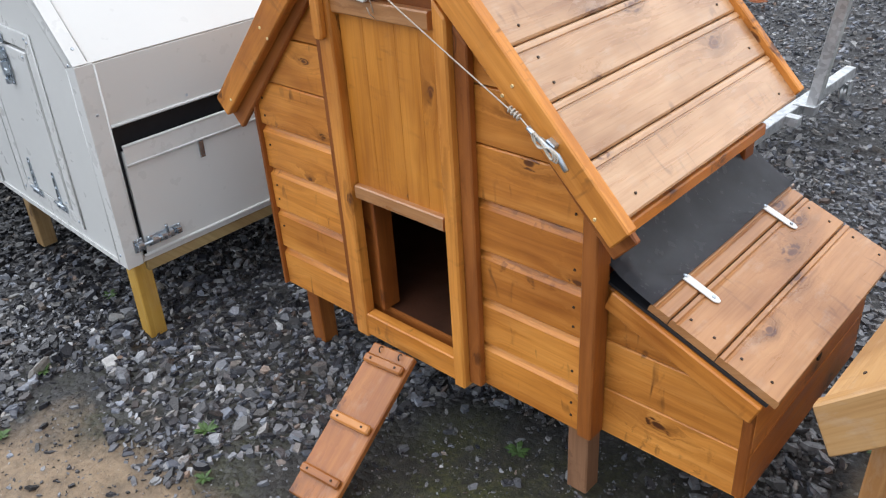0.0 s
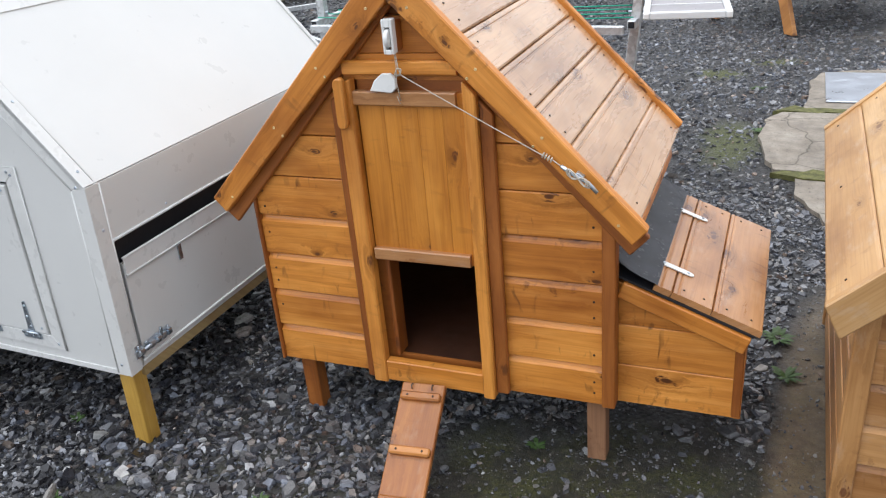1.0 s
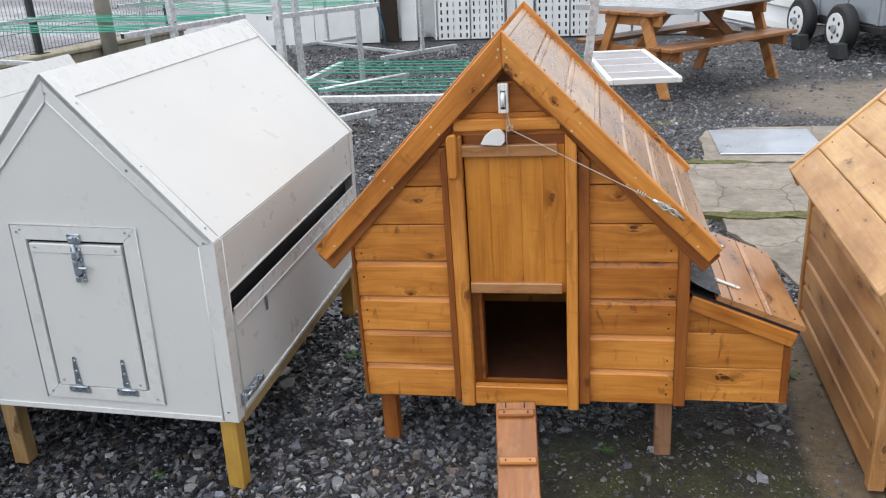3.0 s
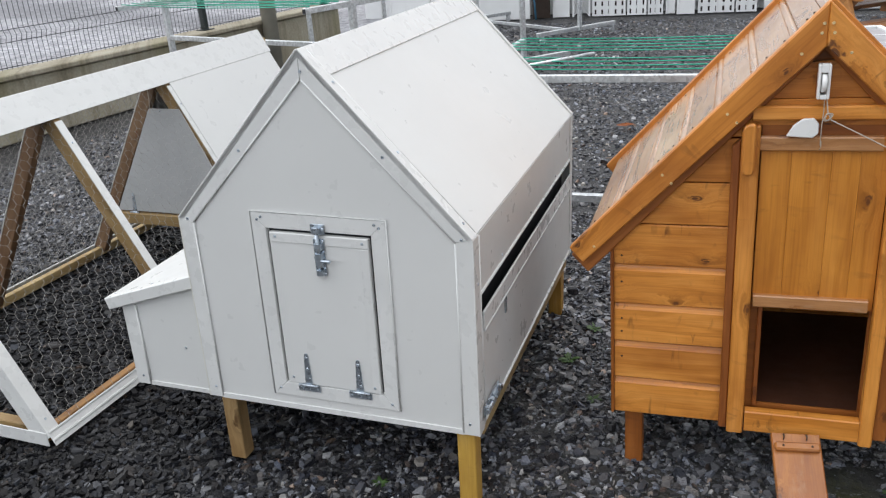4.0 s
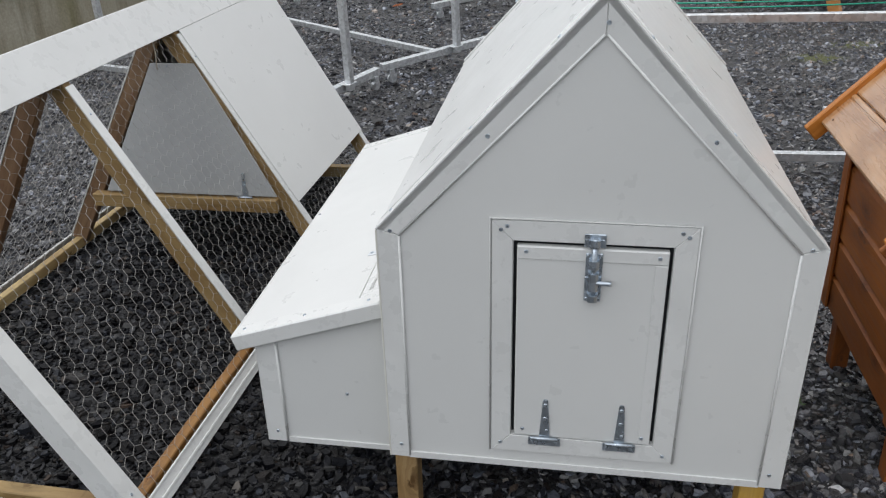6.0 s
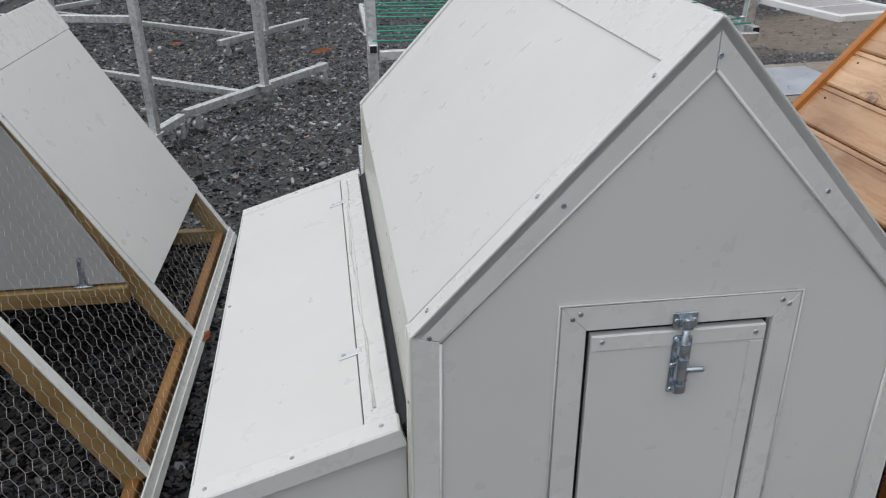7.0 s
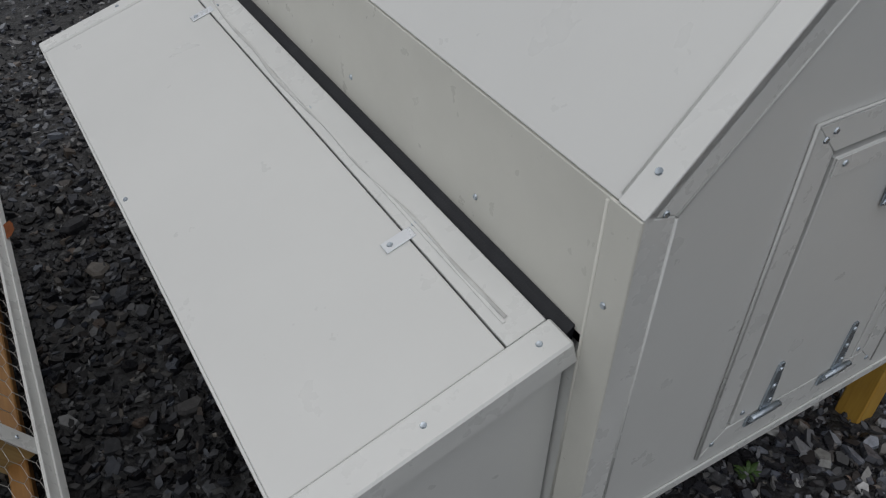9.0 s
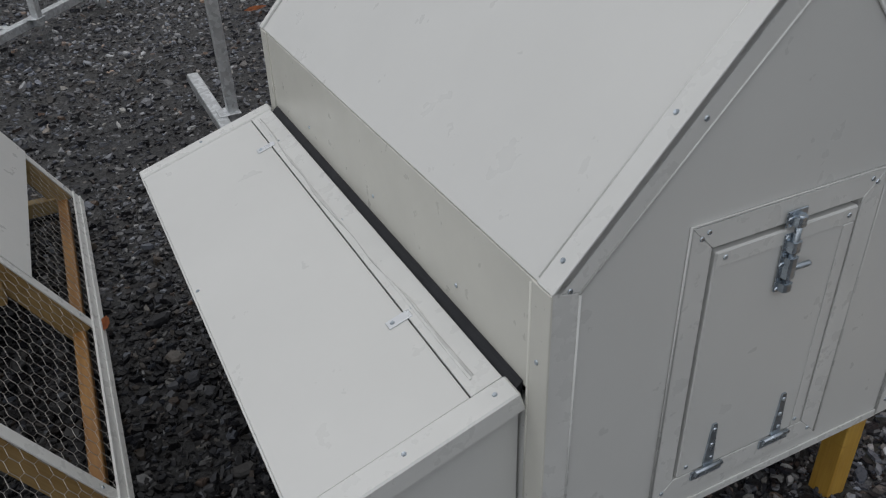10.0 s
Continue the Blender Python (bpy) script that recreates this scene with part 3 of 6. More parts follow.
def white_coop():
    root = thing("white_chicken_coop", pose(-2.415, 0.876, -0.009, -0.2, 1.3, 0.9), "off-white sheet-clad chicken coop on short timber legs with nest box", "chicken coop")
    HW, D, ZB, ZE, ZA, T = 0.417, 1.31, 0.262, 0.828, 1.279, 0.012
    k = (ZA - ZE) / HW
    # front wall with the doorway cut out
    DX, D0, D1 = 0.150, 0.349, 0.817
    bm = bmesh.new()
    add_prism(bm, [(-HW, ZB), (-DX, ZB), (-DX, D1), (-HW, D1)], 0, T)
    add_prism(bm, [(DX, ZB), (HW, ZB), (HW, D1), (DX, D1)], 0, T)
    add_prism(bm, [(-DX, ZB), (DX, ZB), (DX, D0), (-DX, D0)], 0, T)
    add_prism(bm, [(-HW, D1), (-DX, D1), (DX, D1), (HW, D1), (HW, ZE), (0, ZA), (-HW, ZE)], 0, T)
    bmesh.ops.remove_doubles(bm, verts=bm.verts[:], dist=0.0002)
    front = part("front_wall", bm, WHITE, root)
    part("back_wall", prism([(-HW, ZB), (HW, ZB), (HW, ZE), (0, ZA), (-HW, ZE)], D - T, D), WHITE, root)
    part("floor_panel", box((-HW + 0.014, T + 0.001, ZB - 0.002), (HW - 0.014, D - T - 0.001, ZB + 0.012)), SHADE_DARK, root)
    # added box whose dark colour stands for the shade inside
    part("lining", box((-HW + 0.05, 0.07, ZB + 0.014), (HW - 0.05, D - 0.05, ZE - 0.02)), SHADE_DARK, root, "dark box painted as the shade inside the coop")
    # mitred corner trims on the front, each with a rolled inner lip
    W = 0.041
    ei = ZE - 0.010
    ai = ZA - 0.067
    trims = {
        "corner_trim": [[(-HW - 0.003, ZB), (-HW + W, ZB), (-HW + W, ei), (-HW - 0.003, ZE)], [(HW - W, ZB), (HW + 0.003, ZB), (HW + 0.003, ZE), (HW - W, ei)]],
        "verge_trim": [[(-HW - 0.003, ZE + 0.001), (-HW + W, ei + 0.001), (-0.0005, ai), (-0.0005, ZA + 0.004)], [(HW + 0.003, ZE + 0.001), (0.0005, ZA + 0.004), (0.0005, ai), (HW - W, ei + 0.001)]],
    }
    for name, polys in trims.items():
        for p in polys:
            part(name, prism(p, -0.004, -0.0002, "y", 0.0010), TRIM, front)
    for s in (-1, 1):
        lip = tube([(s * (HW - W - 0.002), -0.0028, ZB + 0.006), (s * (HW - W - 0.002), -0.0028, ei - 0.003)], 0.0027, 6)
        add_tube(lip, [(s * (HW - W - 0.001), -0.0028, ei - 0.001), (s * 0.002, -0.0028, ai - 0.003)], 0.0027, 6)
        part("lip", lip, TRIM, front)
        for f in (0.0, 0.49):
            screw(front, s * (HW - 0.026) * (1 - f), -0.0042, ZE - 0.002 + f * (ZA - ZE - 0.044))
        screw(front, s * (HW - 0.024), -0.0042, ZB + 0.035)
    screw(front, 0.003, -0.0042, ZA - 0.050)
    part("bottom_trim", box((-HW + W, -0.004, ZB - 0.002), (HW - W, -0.0003, ZB + 0.016), 0.001), TRIM, front)
    # door surround, door and its fittings
    FX, F0, F1 = 0.192, 0.305, 0.860
    for poly in ([(-FX, F0), (-DX - 0.001, D0 - 0.001), (-DX - 0.001, D1 + 0.001), (-FX, F1)], [(FX, F0), (FX, F1), (DX + 0.001, D1 + 0.001), (DX + 0.001, D0 - 0.001)],
                 [(-FX, F1), (-DX, D1 + 0.001), (DX, D1 + 0.001), (FX, F1)], [(-FX, F0), (FX, F0), (DX, D0 - 0.001), (-DX, D0 - 0.001)]):
        part("door_surround", prism(poly, -0.0042, -0.0002, "y", 0.0010), TRIM, front)
    lip = tube([(-FX - 0.002, -0.0030, F0), (-FX - 0.002, -0.0030, F1 + 0.003), (FX + 0.002, -0.0030, F1 + 0.003), (FX + 0.002, -0.0030, F0)], 0.0028, 6)
    part("lip", lip, TRIM, front)
    for x, z in ((-FX + 0.018, F1 - 0.02), (-FX + 0.03, F1 - 0.012), (FX - 0.018, F1 - 0.02), (FX - 0.03, F1 - 0.012), (-FX + 0.02, F0 + 0.022), (FX - 0.02, F0 + 0.018)):
        screw(front, x, -0.0044, z)
    door = part("door", prism([(-0.1425, D0 + 0.002), (0.1425, D0 + 0.002), (0.1425, D1 - 0.009), (-0.1425, D1 - 0.009)], -0.0045, 0.010, "y", 0.0015), WHITE, root)
    edge = bmesh.new()
    add_box(edge, (-0.1415, -0.0065, D1 - 0.036), (0.1415, -0.0046, D1 - 0.010), 0.001)
    add_box(edge, (0.118, -0.0065, D0 + 0.004), (0.1415, -0.0046, D1 - 0.038), 0.001)
    part("door_trim", edge, TRIM, door)
    # added black sheet, gives the gap round the door its shade
    part("door_stop", box((-0.17, 0.0125, D0 - 0.02), (0.17, 0.02, D1 + 0.02)), RUBBER_AND_SHADE, root, "black sheet painted as the shade in the door gap")
    t_hinge(door, -0.077, -0.0048, D0 - 0.007)
    t_hinge(door, 0.080, -0.0048, D0 - 0.007)
    tower_bolt(door, pose(0.004, -0.0068, D1 + 0.020))
    for x, z in ((-0.125, D1 - 0.02), (0.125, D1 - 0.022), (-0.125, D0 + 0.02), (0.125, D0 + 0.02)):
        screw(door, x, -0.0067 if z > 0.7 or x > 0 else -0.0047, z)
    # roof: two sheets, ridge cap, verge strips at both ends
    n = Vector((k, 0, 1)).normalized()
    for s in (-1, 1):
        off = Vector((s * n.x, 0, n.z))

        def strip(u0, u1, y0, y1, h0, h1, name, mat=TRIM, parent=None):
            # u runs from the ridge (0) to the eave (1)
            bm = bmesh.new()
            pts = []
            for u in (u0, u1):
                base = Vector((s * HW * u, 0, ZA + (ZE - ZA) * u))
                pts += [base + off * h0, base + off * h1]
            quad = [(p.x, p.z) for p in (pts[0], pts[1], pts[3], pts[2])]
            add_prism(bm, quad, y0, y1, "y", 0.0008)
            return part(name, bm, mat, parent or root)

        sheet_ob = strip(0.0, 1.0, -0.004, D, -0.012, 0.0, "roof_sheet", WHITE)
        strip(0.0, 1.002, -0.006, 0.031, 0.0003, 0.004, "verge_strip", parent=sheet_ob)
        strip(0.0, 1.002, D - 0.012, D + 0.005, 0.0003, 0.006, "verge_strip", parent=sheet_ob)
        strip(0.0, 0.145, 0.0315, D - 0.013, 0.0003, 0.0035, "ridge_cap", parent=sheet_ob)
        part("lip", tube([(s * HW * u + off.x * 0.003, 0.032, ZA + (ZE - ZA) * u + off.z * 0.003) for u in (0.01, 0.99)], 0.0022, 6), TRIM, sheet_ob)
        for u in (0.18, 0.55, 0.93):
            screw(sheet_ob, s * HW * u + off.x * 0.0042, 0.016, ZA + (ZE - ZA) * u + off.z * 0.0042, off.x, 0, off.z)
    # side walls: upper band, open slot with a black sheet as its shade, lower flap
    for s in (-1, 1):
        x0, x1 = sorted((s * (HW - T), s * HW))
        side = part("side_wall", box((x0, T, 0.658 if s > 0 else 0.628), (x1, D - T, ZE - 0.004), 0.001), CREAM if s < 0 else WHITE, root)
        if s > 0:
            part("lip", tube([(HW + 0.001, 0.048, 0.660), (HW + 0.001, D - 0.03, 0.660)], 0.0045, 6), TRIM, side)
        part("corner_strip", box((min(s * HW, s * (HW + 0.004)), -0.005, ZB), (max(s * HW, s * (HW + 0.004)), 0.042, ZE - 0.001), 0.001), TRIM if s > 0 else CREAM, side)
        part("corner_strip", box((min(s * HW, s * (HW + 0.004)), D - 0.04, ZB), (max(s * HW, s * (HW + 0.004)), D + 0.003, ZE - 0.001), 0.001), TRIM if s > 0 else CREAM, side)
        part("lip", tube([(s * (HW + 0.003), 0.044, ZB + 0.01), (s * (HW + 0.003), 0.044, ZE - 0.006)], 0.003 if s > 0 else 0.0026, 6), TRIM if s > 0 else CREAM, side)
        # black sheet put in for the dark inside behind the slot
        part("slot_lining", box((min(s * (HW - 0.028), s * (HW - 0.04)), 0.05, 0.50), (max(s * (HW - 0.028), s * (HW - 0.04)), D - 0.045, 0.70)), RUBBER_AND_SHADE, side, "black sheet painted as the shade inside the slot")
        screw(side, s * (HW + 0.0042), 0.022, 0.70, s, 0, 0)
        for y in (0.27, 0.62, 1.0):
            screw(side, s * (HW + 0.0003), y, 0.678, s, 0, 0)
        part("rail", box((min(s * (HW - 0.004), s * (HW - 0.05)), 0.055, ZB - 0.035), (max(s * (HW - 0.004), s * (HW - 0.05)), D - 0.06, ZB - 0.0025), 0.002), TREATED, root, "yellowish timber rail")
    flap = part("drop_flap", box((HW - 0.010, 0.060, 0.285), (HW + 0.002, D - 0.045, 0.585), 0.0015), WHITE, root)
    part("flap_trim", box((HW + 0.0022, 0.062, 0.552), (HW + 0.006, D - 0.047, 0.600), 0.001), TRIM, flap)
    part("lip", tube([(HW + 0.004, 0.062, 0.549), (HW + 0.004, D - 0.047, 0.549)], 0.0042, 6), TRIM, flap)
    part("lip", tube([(HW + 0.004, 0.062, 0.601), (HW + 0.004, D - 0.047, 0.601)], 0.0040, 6), TRIM, flap)
    part("lip", tube([(HW + 0.003, 0.05, 0.283), (HW + 0.003, D - 0.047, 0.283)], 0.0045, 6), TRIM, flap)
    part("sill_strip", box((HW - 0.008, 0.044, ZB), (HW - 0.001, D - 0.042, 0.281), 0.001), TRIM, root)
    part("bracket", box((HW + 0.0025, 0.272, 0.496), (HW + 0.007, 0.288, 0.546), 0.001), ZINC, flap)
    # black strip put in as the shade of this gap
    part("gap", box((HW - 0.012, 0.043, 0.285), (HW - 0.0105, 0.0595, 0.655)), RUBBER_AND_SHADE, root, "black strip painted as the shade beside the flap")
    tower_bolt(flap, Matrix.Translation((HW + 0.0065, 0.028, 0.322)) @ pose(0, 0, 0, 0, 0, 90) @ pose(0, 0, 0, 0, -90, 0))
    part("side_panel", box((-HW, 0.043, ZB), (-HW + T, D - 0.042, 0.60), 0.001), WHITE, root)
    # legs
    for x in (-HW + 0.045, HW - 0.045):
        for y in (0.045, D - 0.06):
            part("leg", leg_mesh(0.052, ZB - 0.001, TREATED_UP if x < 0 and y < 0.1 else LEGPINE, "leg"), None, root, "weathered brown timber leg" if x < 0 and y < 0.1 else "square golden timber leg", pose(x - (0.025 if x < 0 else 0), y + (0.03 if x < 0 and y < 0.1 else 0), 0))
    # nest box on the left side, with its sloping lid
    NX, NY0, NY1, N0 = -0.730, 0.062, 1.272, 0.222
    top = lambda x: 0.628 + (x + 0.445) * 0.325
    nest = part("nest_box", prism([(-HW - 0.005, N0), (-HW - 0.005, top(-HW) - 0.045), (NX, top(NX) - 0.033), (NX, N0)], NY0, NY1, "y", 0.0015), WHITE, root, "nest box clad in off-white sheet")
    part("corner_trim", prism([(NX - 0.003, N0), (NX + 0.042, N0), (NX + 0.042, top(NX + 0.042) - 0.034), (NX - 0.003, top(NX) - 0.034)], NY0 - 0.005, NY0 - 0.0002, "y", 0.001), TRIM, nest)
    part("corner_trim", box((NX - 0.005, NY0 - 0.005, N0), (NX - 0.0002, NY0 + 0.042, top(NX) - 0.034), 0.001), TRIM, nest)
    part("lip", tube([(NX + 0.044, NY0 - 0.003, N0 + 0.004), (NX + 0.044, NY0 - 0.003, top(NX) - 0.036)], 0.0035, 6), TRIM, nest)
    part("bottom_trim", box((NX + 0.044, NY0 - 0.004, N0 - 0.002), (-HW - 0.006, NY0 - 0.0003, N0 + 0.014), 0.001), TRIM, nest)
    screw(nest, NX + 0.022, NY0 - 0.0052, N0 + 0.03)
    screw(nest, NX + 0.20, NY0 - 0.0005, N0 + 0.15)
    sl = math.atan(0.325)

    def lid_piece(name, xa, xb, ya, yb, h0, h1, mat, parent, bevel=0.001, label=""):
        # xa, xb along the slope's run; h above the lid's top plane
        nx, nz = -math.sin(sl), math.cos(sl)
        quad = [(x + nx * h, top(x) + nz * h) for x, h in ((xa, h0), (xb, h0), (xb, h1), (xa, h1))]
        return part(name, prism(quad, ya, yb, "y", bevel), mat, parent, label)

    LX, LR = -0.779, -0.437
    lid = lid_piece("lid", LX, -0.492, 0.0875, 1.262, -0.016, 0.0, WHITE, nest)
    lid_piece("hinge_strip", -0.4895, LR, 0.0875, 1.262, -0.016, 0.001, TRIM, nest)
    # the black under the slit is its shade, put in as colour
    lid_piece("slit_backing", -0.505, -0.475, 0.095, 1.26, -0.022, -0.0165, RUBBER_AND_SHADE, nest, 0)
    for ya, yb in ((0.040, 0.0865), (1.263, 1.305)):
        lid_piece("end_trim", LX - 0.004, LR + 0.004, ya, yb, -0.036, 0.003, TRIM, nest, 0.003)
    lid_piece("front_edge", LX - 0.004, LX - 0.0002, 0.087, 1.2625, -0.034, 0.001, TRIM, nest)
    for x, y, h in ((-0.462, 0.064, 0.003), (-0.610, 0.064, 0.003), (-0.755, 0.064, 0.003), (-0.62, 1.285, 0.003), (-0.77, 0.70, 0.0), (-0.472, 0.285, 0.001), (-0.474, 0.325, 0.001), (-0.472, 1.09, 0.001), (-0.474, 1.13, 0.001), (-0.474, 0.66, 0.001)):
        screw(nest, x - math.sin(sl) * h, y, top(x) + math.cos(sl) * h, -math.sin(sl), 0, math.cos(sl))
    for y in (0.315, 1.090):
        strap = lid_piece("hinge", -0.525, -0.4815, y - 0.010, y + 0.010, 0.0005, 0.0028, STRAP, nest, 0.0008, "bright zinc hinge strap")
        screw(strap, -0.515 - 0.001, y, top(-0.515) + 0.0027, -math.sin(sl), 0, math.cos(sl))
    # flashing bead along the strip and the black sealing strip against the wall
    bead = lid_piece("bead", -0.4765, -0.4725, 0.115, 1.25, 0.0012, 0.0028, TRIM, nest, 0)
    # a hand-run smear of sealant that wanders along the strip
    smear = bmesh.new()
    rows = []
    for k in range(57):
        y = 0.12 + k * 0.02
        xc = -0.4745 + 0.005 * math.sin(y * 5.2 + 0.8) + 0.002 * math.sin(y * 23)
        wd = 0.0021 + 0.0011 * math.sin(y * 9.0) + 0.0007 * math.sin(y * 41)
        rows.append([smear.verts.new((x - math.sin(sl) * h, y, top(x) + math.cos(sl) * h)) for x, h in ((xc - wd, 0.0012), (xc - wd * 0.6, 0.0032), (xc + wd * 0.6, 0.0032), (xc + wd, 0.0012))])
    for r0, r1 in zip(rows, rows[1:]):
        for c in range(3):
            smear.faces.new((r0[c], r0[c + 1], r1[c + 1], r1[c])).smooth = True
    part("sealant", smear, SEALANT, nest, "smeared grey sealant along the hinge strip")
    part("sealing_strip", prism([(-HW - 0.001, 0.600), (-HW - 0.001, 0.637), (-HW - 0.006, 0.632), (-0.4345, 0.622), (-0.4345, 0.600)], 0.060, D - 0.045), RUBBER_AND_SHADE, nest, "black rubber sealing strip")


white_coop()


# ---- the stained wooden coop ----
def wooden_coop():
    root = thing("wooden_chicken_coop", pose(-1.205, 1.148, 0.0, 0, -0.6, 1.5), "orange-stained pine chicken coop with gabled plank roof, on legs", "chicken coop")
    HW, Z0, P, YB, DEP = 0.470, 0.188, 0.1155, 0.042, 0.665
    APEX, K = 1.302, 1.04                    # top of the roof at the ridge, and its slope
    AX, BX = -0.100, 0.157                   # the pop hole's sides
    H0, H1 = 0.250, 0.560
    wall_top = lambda x: APEX - 0.090 - K * abs(x)
    # inner front panel with the pop hole
    bm = bmesh.new()
    y0, y1 = YB + 0.0165, YB + 0.024
    add_prism(bm, [(-HW, Z0), (AX, Z0), (AX, wall_top(HW)), (-HW, wall_top(HW))], y0, y1)
    add_prism(bm, [(BX, Z0), (HW, Z0), (HW, wall_top(HW)), (BX, wall_top(HW))], y0, y1)
    add_prism(bm, [(AX, Z0), (BX, Z0), (BX, H0), (AX, H0)], y0, y1)
    add_prism(bm, [(AX, H1), (BX, H1), (BX, wall_top(HW)), (AX, wall_top(HW))], y0, y1)
    add_prism(bm, [(-HW, wall_top(HW)), (HW, wall_top(HW)), (0, wall_top(0))], y0, y1)
    front = part("front_wall", bm, STAIN_AND_SHADE, root)
    # boards to either side of the door channel and across the gable
    SL, SR = -0.150, 0.192                   # channel between the boards
    for i in range(8):
        z = Z0 + i * P
        cove = i < 4
        for a, b in ((-HW, SL), (SR, HW)):
            # the gable's slope trims the upper boards
            lim = (APEX - 0.090 - (z + P * 0.5)) / K
            a2, b2 = max(a, -lim - 0.03), min(b, lim + 0.03)
            if b2 - a2 < 0.03:
                continue
            if i >= 5:
                lo = max(a, -(APEX - 0.085 - z) / K), max(a, -(APEX - 0.085 - z - P) / K)
                hi = min(b, (APEX - 0.085 - z) / K), min(b, (APEX - 0.085 - z - P) / K)
                c = (a + b) / 2
                poly = [(lo[0] - c, 0.002), (hi[0] - c, 0.002), (hi[1] - c, P - 0.002), (lo[1] - c, P - 0.002)]
                poly = [p for j, p in enumerate(poly) if j == 0 or math.dist(p, poly[j - 1]) > 0.004]
                if hi[1] - lo[1] < 0.004:
                    poly = poly[:3]
                ob = part("board", prism(poly, 0, 0.016, "y", 0.0015), STAIN, front, "", pose(c, YB, z))
            else:
                ob = part("board", board_mesh(b2 - a2, P - 0.0015, 0.016, STAIN, 0.0025, cove), None, front, "", pose((a2 + b2) / 2, YB, z))
            for sx in (0.02 - (b2 - a2) / 2, (b2 - a2) / 2 - 0.02) if i < 5 else ():
                for dz in (0.03, 0.07):
                    if random.random() < 0.75:
                        part("screw", SCREW_DARK, None, ob, "", pose(sx, -0.0003, dz + random.uniform(-0.006, 0.006)))
    for j, (z, h) in enumerate(((Z0 + 7 * P + 0.03, 0.062), (Z0 + 7 * P + 0.0935, 0.085))):
        w0, w1 = (APEX - 0.085 - z) / K, (APEX - 0.085 - z - h) / K
        poly = [(-w0, 0), (w0, 0), (w1, h), (-w1, h)] if w1 > 0.005 else [(-w0, 0), (w0, 0), (0, w0 * K)]
        part("board", prism(poly, 0, 0.016, "y", 0.0015), STAIN, front, "", pose(0, YB, z))
    # door channel: stiles with their guides, sliding door of four planks, battens
    part("stile", prism([(-0.166, 0.176), (-0.124, 0.176), (-0.124, 1.035), (-0.166, 1.020)], 0.010, YB - 0.0005, "y", 0.004), STAIN_UP, root)
    part("stile", prism([(0.160, 0.176), (0.192, 0.176), (0.192, 1.000), (0.160, 1.035)], 0.006, YB - 0.0005, "y", 0.004), STAIN_UP, root)
    part("guide", prism([(0.1925, 0.190), (0.226, 0.190), (0.226, 0.955), (0.1925, 0.990)], 0.022, YB - 0.0005, "y", 0.003), STAIN_AND_SHADE_UP, root)
    part("guide", prism([(-0.187, 0.186), (-0.1665, 0.186), (-0.1665, 1.000), (-0.187, 0.978)], 0.018, YB - 0.0005, "y", 0.003), STAIN_AND_SHADE_UP, root)
    part("stop_block", prism([(-0.163, 0.925), (-0.158, 0.915), (-0.140, 0.915), (-0.135, 0.925), (-0.135, 1.040), (-0.154, 1.040), (-0.163, 1.03)], -0.006, 0.0115, "y", 0.004), STAIN_UP, root)
    door = part("slide_door", box((-0.120, YB + 0.001, 0.556), (0.158, YB + 0.008, 1.03)), STAIN_AND_SHADE, root, "sliding pop-hole door of stained planks, raised")
    xs = (-0.120, -0.052, 0.036, 0.098, 0.158)
    for a, b in zip(xs, xs[1:]):
        part("plank", prism([(-0.22, -(b - a) / 2 + 0.0002), (0.22, -(b - a) / 2 + 0.0002), (0.22, (b - a) / 2 - 0.0002), (-0.22, (b - a) / 2 - 0.0002)], 0, 0.010, "z", 0.0005), DOORWOOD, door, "", Matrix.Translation(((a + b) / 2, YB + 0.0008, 0.779)) @ pose(0, 0, 0, 0, -90, 0) @ pose(0, 0, 0, 90, 0, 0))
    for name, z, x0, x1, h in (("lower_batten", 0.558, -0.118, 0.146, 0.033), ("upper_batten", 0.970, -0.124, 0.139, 0.034)):
        part(name, board_mesh(x1 - x0, h, 0.022, LIDWOOD, 0.003), None, door, "", pose((x0 + x1) / 2, 0.018, z))
    part("cross_batten", board_mesh(0.290, 0.034, 0.024, STAIN, 0.004), None, root, "", pose(0.002, 0.017, 1.043))
    part("sill", board_mesh(0.280, 0.062, 0.030, STAIN, 0.003), None, root, "", pose(0.019, 0.011, 0.186))
    # the darker colour here is the shade inside the hole, painted on
    part("jamb", box((AX - 0.004, YB + 0.002, H0), (AX + 0.008, YB + 0.055, H1 + 0.02), 0.002), STAIN_AND_SHADE_UP, root)
    # walls behind and floor, coloured dark for the shade inside
    for s in (-1, 1):
        wall = part("side_wall", box((min(s * (HW - 0.03), s * (HW - 0.022)), YB + 0.03, Z0), (max(s * (HW - 0.03), s * (HW - 0.022)), DEP - 0.02, 0.76)), SHADE_DARK, root)
        for i in range(5):
            # left boards get a darker copy of the stain as painted shade
            ob = part("board", board_mesh(DEP - YB - 0.07, P - 0.0015, 0.016, STAIN if s > 0 else STAIN_AND_SHADE, 0.0025, i < 4), None, wall, "", Matrix.Translation((s * (HW - 0.001), (DEP + YB) / 2, Z0 + i * P)) @ pose(0, 0, 0, 0, 0, 90 * s))
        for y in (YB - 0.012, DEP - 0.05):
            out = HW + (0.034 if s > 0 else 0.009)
            part("corner_post", box((min(s * (HW + 0.001), s * out), y, 0.188), (max(s * (HW + 0.001), s * out), y + 0.048, 0.74), 0.003), STAIN_AND_SHADE_UP, root)
    part("back_wall", prism([(-HW, Z0), (HW, Z0), (HW, wall_top(HW)), (0, wall_top(0)), (-HW, wall_top(HW))], DEP - 0.02, DEP), STAIN, root)
